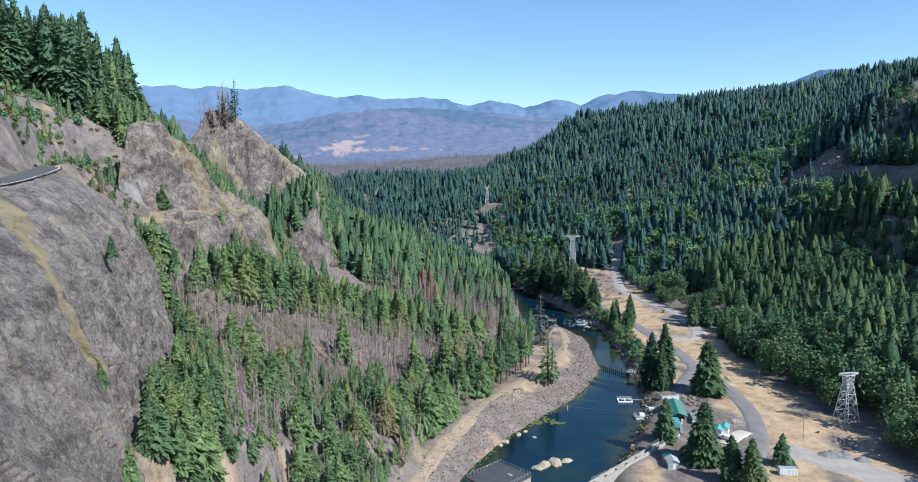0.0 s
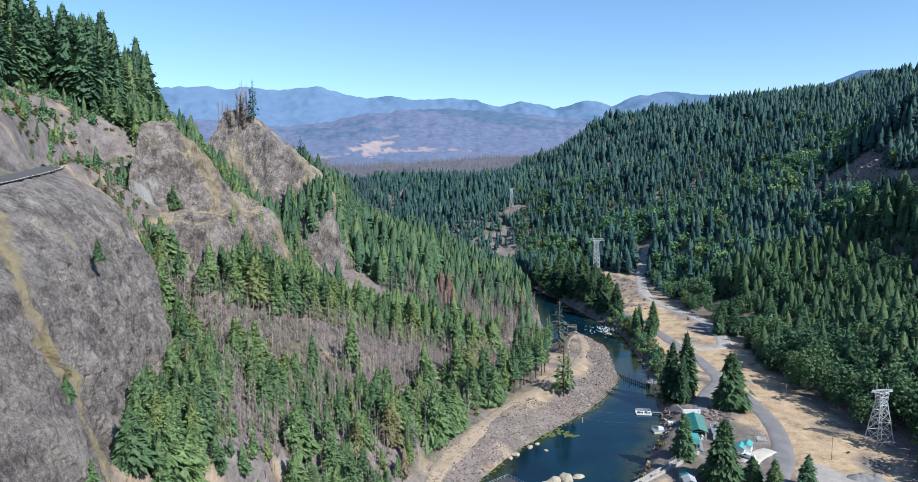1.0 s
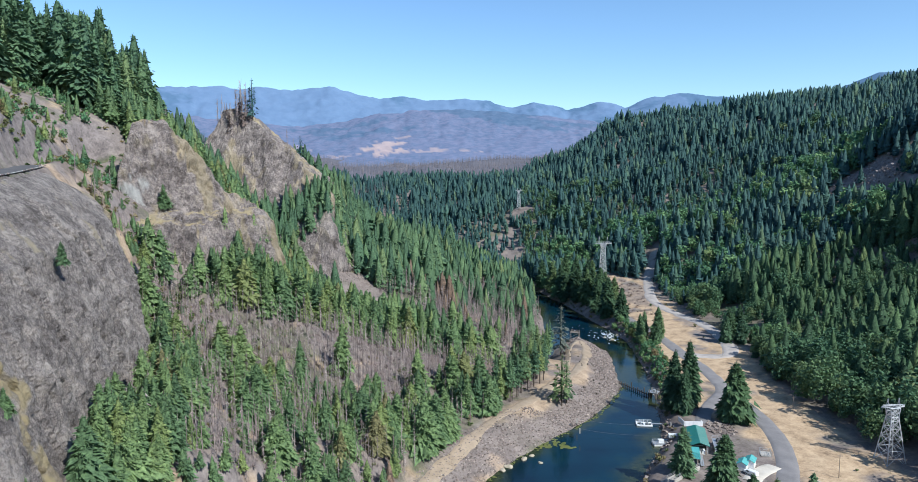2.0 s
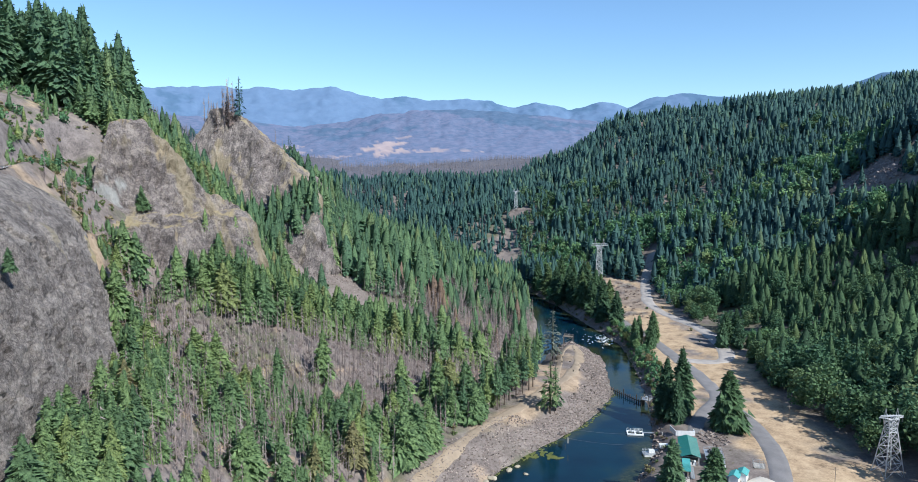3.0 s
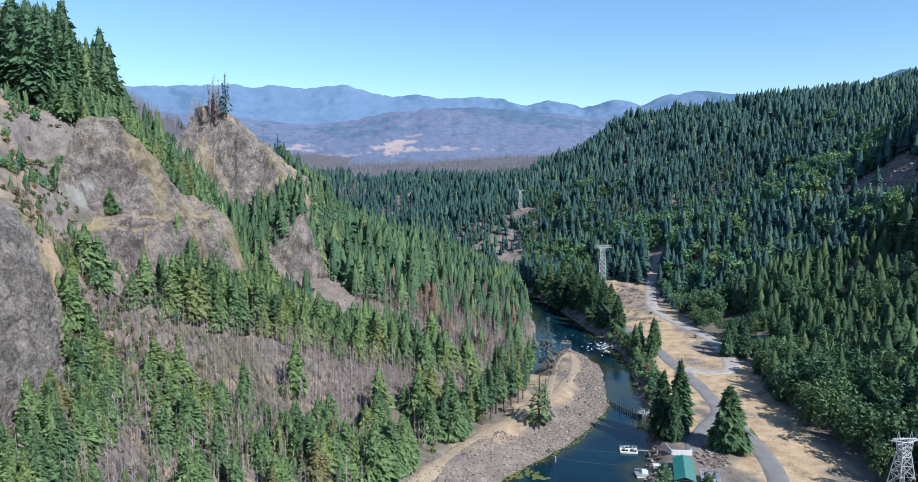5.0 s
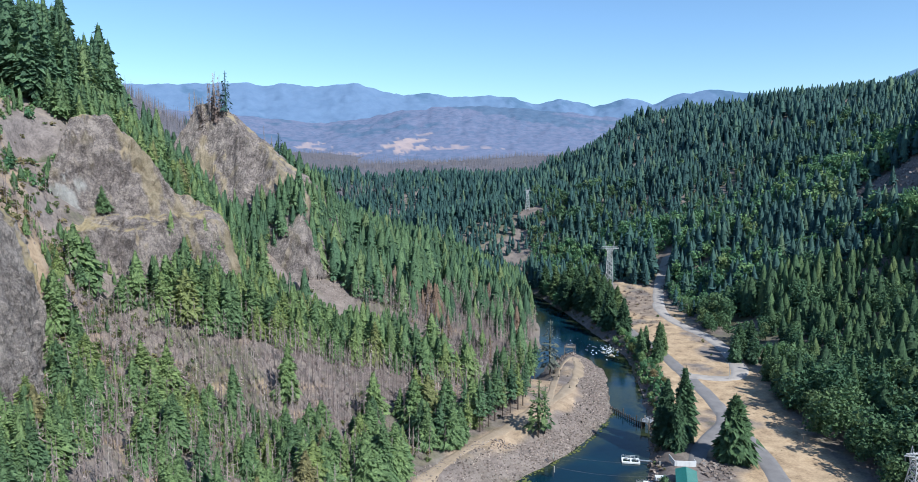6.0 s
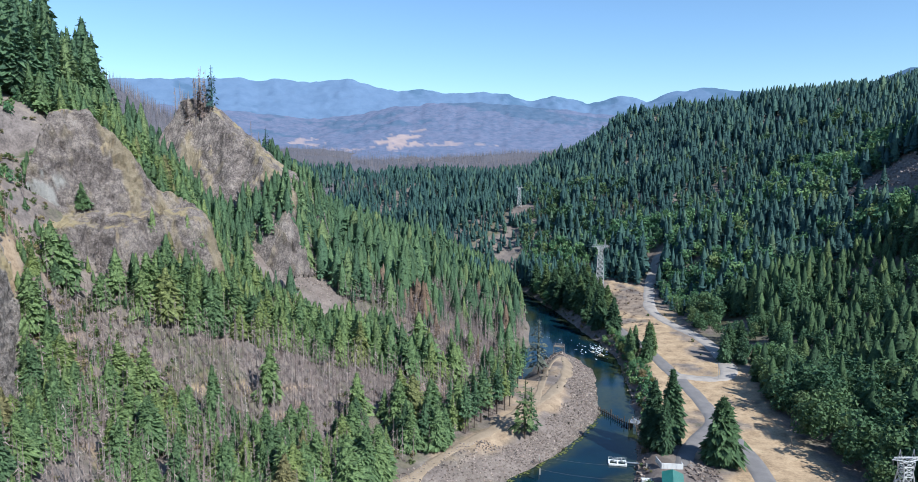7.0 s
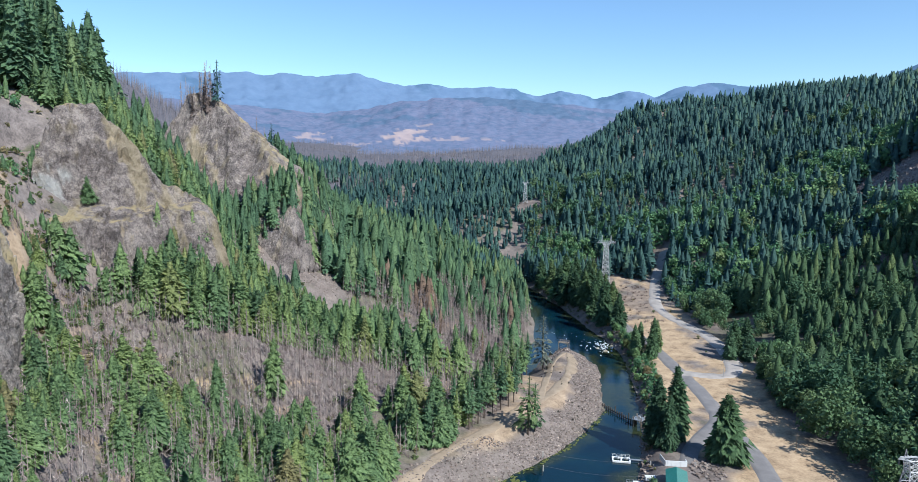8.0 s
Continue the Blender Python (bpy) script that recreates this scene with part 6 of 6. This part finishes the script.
def shed(x, y, w, l, h, turn, roof, wall, label, pitch=0.8, name="shed"):
    s = thing(name, label, "shed", "sheds by the river", at_ground(x, y), turn)
    bm = boxed((0, 0, h / 2), (w, l, h))
    part("walls", bm, wall, s)
    for b in gable_roof(w, l, h, h + pitch, 0.3):
        part("roof_slope", b, roof, s)
    for sy in (-1, 1):
        bm = bmesh.new()
        t = [bm.verts.new(c) for c in ((-w / 2, sy * l / 2, h), (w / 2, sy * l / 2, h), (0, sy * l / 2, h + pitch))]
        u = [bm.verts.new(c) for c in ((-w / 2, sy * (l / 2 - 0.1), h), (w / 2, sy * (l / 2 - 0.1), h), (0, sy * (l / 2 - 0.1), h + pitch))]
        bm.faces.new(t), bm.faces.new(u[::-1])
        for i in range(3):
            bm.faces.new((t[i], u[i], u[(i + 1) % 3], t[(i + 1) % 3]))
        bmesh.ops.recalc_face_normals(bm, faces=bm.faces)
        part("gable", bm, wall, s)
    d = part("door", boxed((0.2, -l / 2 - 0.04, 1.0), (1.0, 0.06, 2.0)), WHITE, s, "pale door")
    part("door_handle", boxed((0.55, -l / 2 - 0.1, 1.0), (0.1, 0.06, 0.05)), STEEL, d)
    part("base", boxed((0, 0, 0.08), (w + 0.4, l + 0.4, 0.2)), CONCRETE, s)
    return s


def white_wall():
    w = thing("tank_wall", "white L-shaped low wall round a yard tank", "wall", at=at_ground(65.5, 286), turn=0)
    part("front_panel", boxed((0.6, -2.6, 1.0), (7.4, 0.25, 2.0), bevel=0.03), WHITE, w)
    part("side_panel", boxed((-3.6, 0.2, 1.0), (0.25, 5.6, 2.0), 0.15, bevel=0.03), WHITE, w)
    part("side_panel", boxed((4.2, -1.4, 0.9), (0.25, 2.4, 1.8), bevel=0.03), WHITE, w)
    for i in range(5):
        part("stiffener", boxed((-2.4 + 1.5 * i, -2.76, 1.0), (0.12, 0.1, 1.9)), WHITE, w)


def white_tank():
    t = thing("tank", "white rectangular tank on the gravel yard", "tank", at=at_ground(56, 275.6), turn=0)
    part("body", boxed((0, 0, 0.75), (3.3, 1.8, 1.3), bevel=0.12), WHITE, t)
    part("lid", boxed((0, 0, 1.46), (3.4, 1.9, 0.12), bevel=0.03), WHITE, t)
    for x in (-1.2, 1.2):
        part("skid", boxed((x, 0, 0.06), (0.25, 1.9, 0.16)), TIMBER, t)


def float_raft():
    f = thing("raft", "white floating frame with two square wells", "raft", at=(49, 296.2, 0), turn=-4)
    for y in (-1.7, 1.7):
        part("pontoon", boxed((0, y, 0.35), (6.6, 0.7, 0.7), bevel=0.1), WHITE, f)
    for x in (-3.1, 0, 3.1):
        part("crossbeam", boxed((x, 0, 0.4), (0.6, 2.8, 0.6), bevel=0.08), WHITE, f)
    for x in (-1.55, 1.55):
        part("winch", boxed((x, 1.2, 0.7), (0.9, 0.5, 0.6), bevel=0.06), STEEL, f)
    rail_fence(f, [(-3.2, 1.8, 0.7), (3.2, 1.8, 0.7)], 1.0, 1.6, WHITE)
    part("gangway", boxed((6.2, 0.2, 0.75), (6.4, 0.9, 0.15), tilt=0.0), STEEL, f, "steel gangway to the shore")


def dock():
    d = thing("dock", "grey-white floating dock with railings at the bank", "dock", at=(51, 275.8, 0), turn=5)
    part("float", boxed((0, 0, 0.3), (5.4, 3.6, 0.8), bevel=0.1), WHITE, d)
    part("deck", boxed((0, 0, 0.76), (5.6, 3.8, 0.12)), STEEL, d)
    rail_fence(d, [(-2.6, -1.7, 0.8), (2.6, -1.7, 0.8), (2.6, 1.7, 0.8), (-2.6, 1.7, 0.8), (-2.6, -1.7, 0.8)], 1.1, 1.3)
    part("housing", boxed((0.6, 0.3, 1.4), (2.2, 1.4, 1.2), bevel=0.06), WHITE, d, "white machine housing")
    part("gangway", boxed((4.2, 1.2, 1.6), (4.6, 1.1, 0.15), 0.3), STEEL, d)


def fish_ladder():
    c = thing("fish_ladder", "long pale concrete channel sloping to the river", "concrete channel")
    a, b = Vector((56.4, 243.5, 6.0)), Vector((16.0, 205.5, 4.8))
    way = (b - a).normalized()
    side = Vector((way.y, -way.x, 0))
    turn = math.atan2(way.y, way.x)
    n = 9
    for i in range(n):
        p = a.lerp(b, (i + 0.5) / n)
        for s in (-1, 1):
            q = p + side * s * 1.0
            part("wall_panel", boxed((q.x, q.y, q.z - 2.2), ((b - a).length / n - 0.05, 0.35, 5.2), turn), CONCRETE, c)
        part("floor_panel", boxed((p.x, p.y, p.z - 0.9), ((b - a).length / n - 0.05, 1.7, 0.3), turn), CONCRETE, c)
        part("baffle", boxed((p.x, p.y, p.z - 0.4), (0.2, 1.65, 0.9), turn), CONCRETE, c)
    for s in (-1, 1):
        rail_fence(c, [a + side * s * 1.0 + Vector((0, 0, 0.4)), a.lerp(b, 0.35) + side * s * 1.0 + Vector((0, 0, 0.4))], 1.0, 2.5)
    w = thing("walkway", "galvanised steel walkway above the water", "walkway", at=(22, 214, 3.4), turn=40)
    part("grating", boxed((0, 0, 0), (11, 1.6, 0.12)), STEEL, w)
    rail_fence(w, [(-5.4, -0.75, 0.06), (5.4, -0.75, 0.06)], 1.1, 1.5)
    rail_fence(w, [(-5.4, 0.75, 0.06), (5.4, 0.75, 0.06)], 1.1, 1.5)
    for x in (-5, 0, 5):
        part("pile", barred((x, 0, -0.05), (x, 0, -6), 0.22, 8), STEEL, w)


def van():
    v = thing("van", "white van parked on the driveway", "van", at=at_ground(73.4, 239.2), turn=35)
    bm = bmesh.new()
    box(bm, (0, -0.5, 1.25), (1.9, 3.6, 1.5), bevel=0.18)
    part("body", bm, WHITE, v)
    part("cab", boxed((0, 1.8, 0.95), (1.85, 1.6, 0.9), bevel=0.2), WHITE, v)
    part("windscreen", boxed((0, 1.36, 1.6), (1.6, 0.12, 0.6), tilt=0.6), DARKGLASS, v, "dark windscreen")
    for x in (-0.96, 0.96):
        part("side_window", boxed((x, 0.8, 1.55), (0.04, 0.8, 0.45)), DARKGLASS, v)
        for y in (-1.5, 1.5):
            wheel = part("wheel", barred((x - 0.1, y, 0.36), (x + 0.1, y, 0.36), 0.36, 14), DARKROOF, v, "black tyre")
            part("rim", barred((x - 0.12, y, 0.36), (x + 0.12, y, 0.36), 0.2, 10), STEEL, wheel)


def container():
    c = thing("container", "white steel storage container beside the road", "container", at=at_ground(82.5, 210.5), turn=-8)
    part("body", boxed((0, 0, 1.25), (5.6, 2.4, 2.3), bevel=0.04), WHITE, c)
    for i in range(13):
        part("rib", boxed((-2.6 + i * 0.43, -1.22, 1.25), (0.12, 0.06, 2.1)), WHITE, c)
    for x in (-2.7, 2.7):
        for y in (-1.1, 1.1):
            part("corner_post", boxed((x, y, 1.2), (0.16, 0.16, 2.44)), STEEL, c)
    part("roof_sheet", boxed((0, 0, 2.43), (5.5, 2.3, 0.06)), GREYWALL, c)


def fenced_box():
    f = thing("valve_pen", "small fenced concrete pit in the dirt", "fence", at=at_ground(84.6, 257), turn=-12)
    part("slab", boxed((0, 0, 0.1), (3.6, 4.4, 0.3)), CONCRETE, f)
    rail_fence(f, [(-1.8, -2.2, 0.2), (1.8, -2.2, 0.2), (1.8, 2.2, 0.2), (-1.8, 2.2, 0.2), (-1.8, -2.2, 0.2)], 1.3, 1.4)


def pole(x, y, h, label, lamp=False):
    p = thing("lamp_post" if lamp else "utility_pole", label, "lamp post" if lamp else "pole", at=at_ground(x, y))
    part("shaft", barred((0, 0, -0.3), (0, 0, h), 0.14, 8, 0.09), STEEL if lamp else TIMBER, p)
    if lamp:
        part("arm", barred((0, 0, h - 0.1), (-1.2, 0, h + 0.2), 0.05), STEEL, p)
        part("lamp_head", boxed((-1.4, 0, h + 0.2), (0.7, 0.3, 0.15), bevel=0.03), STEEL, p)
    else:
        part("crossarm", boxed((0, 0, h - 0.7), (1.8, 0.12, 0.14)), TIMBER, p)


def river_house():
    """The flat-roofed intake house that stands in the water."""
    h = thing("intake_house", "dark flat-roofed concrete intake house in the river", "building", at=(-12.4, 220.7, 0), turn=-47)
    part("walls", boxed((7, -8, 1.2), (14, 16, 8.6)), CONCRETE, h)
    part("roof", boxed((7, -8, 5.75), (14.6, 16.6, 0.5), bevel=0.05), DARKROOF, h, "dark grey flat roof")
    rail_fence(h, [(0, -16, 6), (0, 0, 6), (14, 0, 6), (14, -16, 6)], 1.1, 1.6)
    part("roof_hatch", boxed((9, -5, 6.1), (1.6, 1.2, 0.4), bevel=0.04), STEEL, h)


def barrier():
    b = thing("log_boom", "row of dark timber posts across the river channel", "barrier")
    a, c = Vector((47.5, 350.5, 0)), Vector((58.5, 333, 0))
    for i in range(15):
        p = a.lerp(c, i / 14)
        tall = 2.0 + (1.4 if i in (6, 12) else 0) + 0.3 * math.sin(i * 2.3)
        part("post", barred((p.x, p.y, -2), (p.x, p.y, tall), 0.26, 8), DARKTIMBER, b)
    part("beam", barred(a + Vector((0, 0, 0.9)), c + Vector((0, 0, 0.9)), 0.2, 6), DARKTIMBER, b)
    s = thing("gate_frame", "steel and timber sluice frame at the river's edge", "sluice", at=(60.5, 330.5, 0), turn=-30)
    for x in (-1.6, 1.6):
        for y in (-1.8, 1.8):
            part("post", boxed((x, y, 1.6), (0.35, 0.35, 6.0)), TIMBER, s)
    part("deck", boxed((0, 0, 3.2), (4.2, 4.6, 0.25)), STEEL, s)
    part("gate", boxed((-1.7, 0, 0.8), (0.2, 3.4, 4.2)), DARKTIMBER, s)
    part("hoist", boxed((0, 0, 3.9), (1.2, 1.0, 1.1), bevel=0.06), STEEL, s)
    rail_fence(s, [(-2, -2.2, 3.3), (2, -2.2, 3.3), (2, 2.2, 3.3), (-2, 2.2, 3.3)], 1.1, 1.4)


def spit_deck():
    z = land_at(34, 432)
    d = thing("viewing_deck", "weathered timber deck with rails at the spit's tip", "deck", at=(33.5, 434, max(z, 5.5)), turn=-14)
    for i in range(12):
        part("plank", boxed((-2.6 + i * 0.48, 0, 0.9), (0.42, 4.2, 0.1)), TIMBER, d)
    for x in (-2.6, 2.7):
        for y in (-2, 2):
            part("post", boxed((x, y, -1.2), (0.3, 0.3, 6.4)), TIMBER, d)
    for y in (-2, 2):
        part("rail", boxed((0, y, 1.9), (5.6, 0.14, 0.16)), TIMBER, d)
        part("rail", boxed((0, y, 1.45), (5.6, 0.12, 0.14)), TIMBER, d)
    part("brace", barred((-2.6, -2, -2), (2.7, -2, 0.8), 0.1), TIMBER, d)
    b = thing("bench", "weathered timber bench on the spit", "bench", at=at_ground(23.5, 377), turn=10)
    part("seat", boxed((0, 0, 0.5), (4.2, 0.6, 0.14), bevel=0.02), TIMBER, b)
    part("backrest", boxed((0, 0.3, 0.9), (4.2, 0.1, 0.4), bevel=0.02), TIMBER, b)
    for x in (-1.8, 1.8):
        part("leg", boxed((x, 0, 0.22), (0.14, 0.5, 0.5)), TIMBER, b)


def road_barrier():
    line = smooth_line(CLIFFROAD, 4.0)
    way = np.gradient(line, axis=0)
    way /= np.linalg.norm(way, axis=1)[:, None]
    b = thing("road_barrier", "unevenly spaced low stone blocks edging the cliff road", "barrier")
    for (x, y), (u, v) in zip(line, way):
        if y < 95 or int(y * 7) % 5 in (0, 3):
            continue
        z = float(shelf_level(y)) + 0.3
        part("block", boxed((x + v * 4.3, y - u * 4.3, z + 0.25), (1.5, 0.4, 0.4), math.atan2(v, u), bevel=0.05), PALESTONE, b)


def cables():
    for y0, y1 in ((279, 276), (290, 287)):
        c = thing("cable", "thin steel cable strung across the river", "cable", "cables over the river")
        a, e = Vector((20, y0, 4.5)), Vector((58, y1, 4.5))
        bm = bmesh.new()
        for i in range(10):
            f, g = i / 10, (i + 1) / 10
            p, q = a.lerp(e, f), a.lerp(e, g)
            p.z -= 6 * f * (1 - f)
            q.z -= 6 * g * (1 - g)
            bar(bm, p, q, 0.03, 4)
        part("wire", bm, WIRE, c)
        for p in (a, e):
            part("anchor", boxed((p.x, p.y, 3.6), (0.4, 0.4, 2.2)), CONCRETE, c)


main_building()
raised_deck()
lower_roof()
shed(72.2, 244.2, 3.0, 4.4, 2.4, -28, TEALPALE, WHITE, "small white shed with a pale teal roof")
shed(75.6, 246.6, 3.0, 4.4, 2.4, -28, TEALPALE, WHITE, "small white shed with a pale teal roof")
shed(46.4, 217.5, 3.6, 4.2, 2.6, -5, GREYWALL, GREYWALL, "grey metal shed with a pale door")
shed(46.8, 222.6, 4.0, 2.8, 2.2, -5, TEAL, GREYWALL, "low shed with a dark green roof")
white_wall()
white_tank()
float_raft()
dock()
fish_ladder()
van()
container()
fenced_box()
pole(108.5, 383, 8, "grey steel lamp post at the road fork", True)
pole(102, 239, 8.5, "timber utility pole on the dry terrace")
pole(112, 300, 7, "timber utility pole beside the road")
river_house()
barrier()
spit_deck()
road_barrier()
cables()
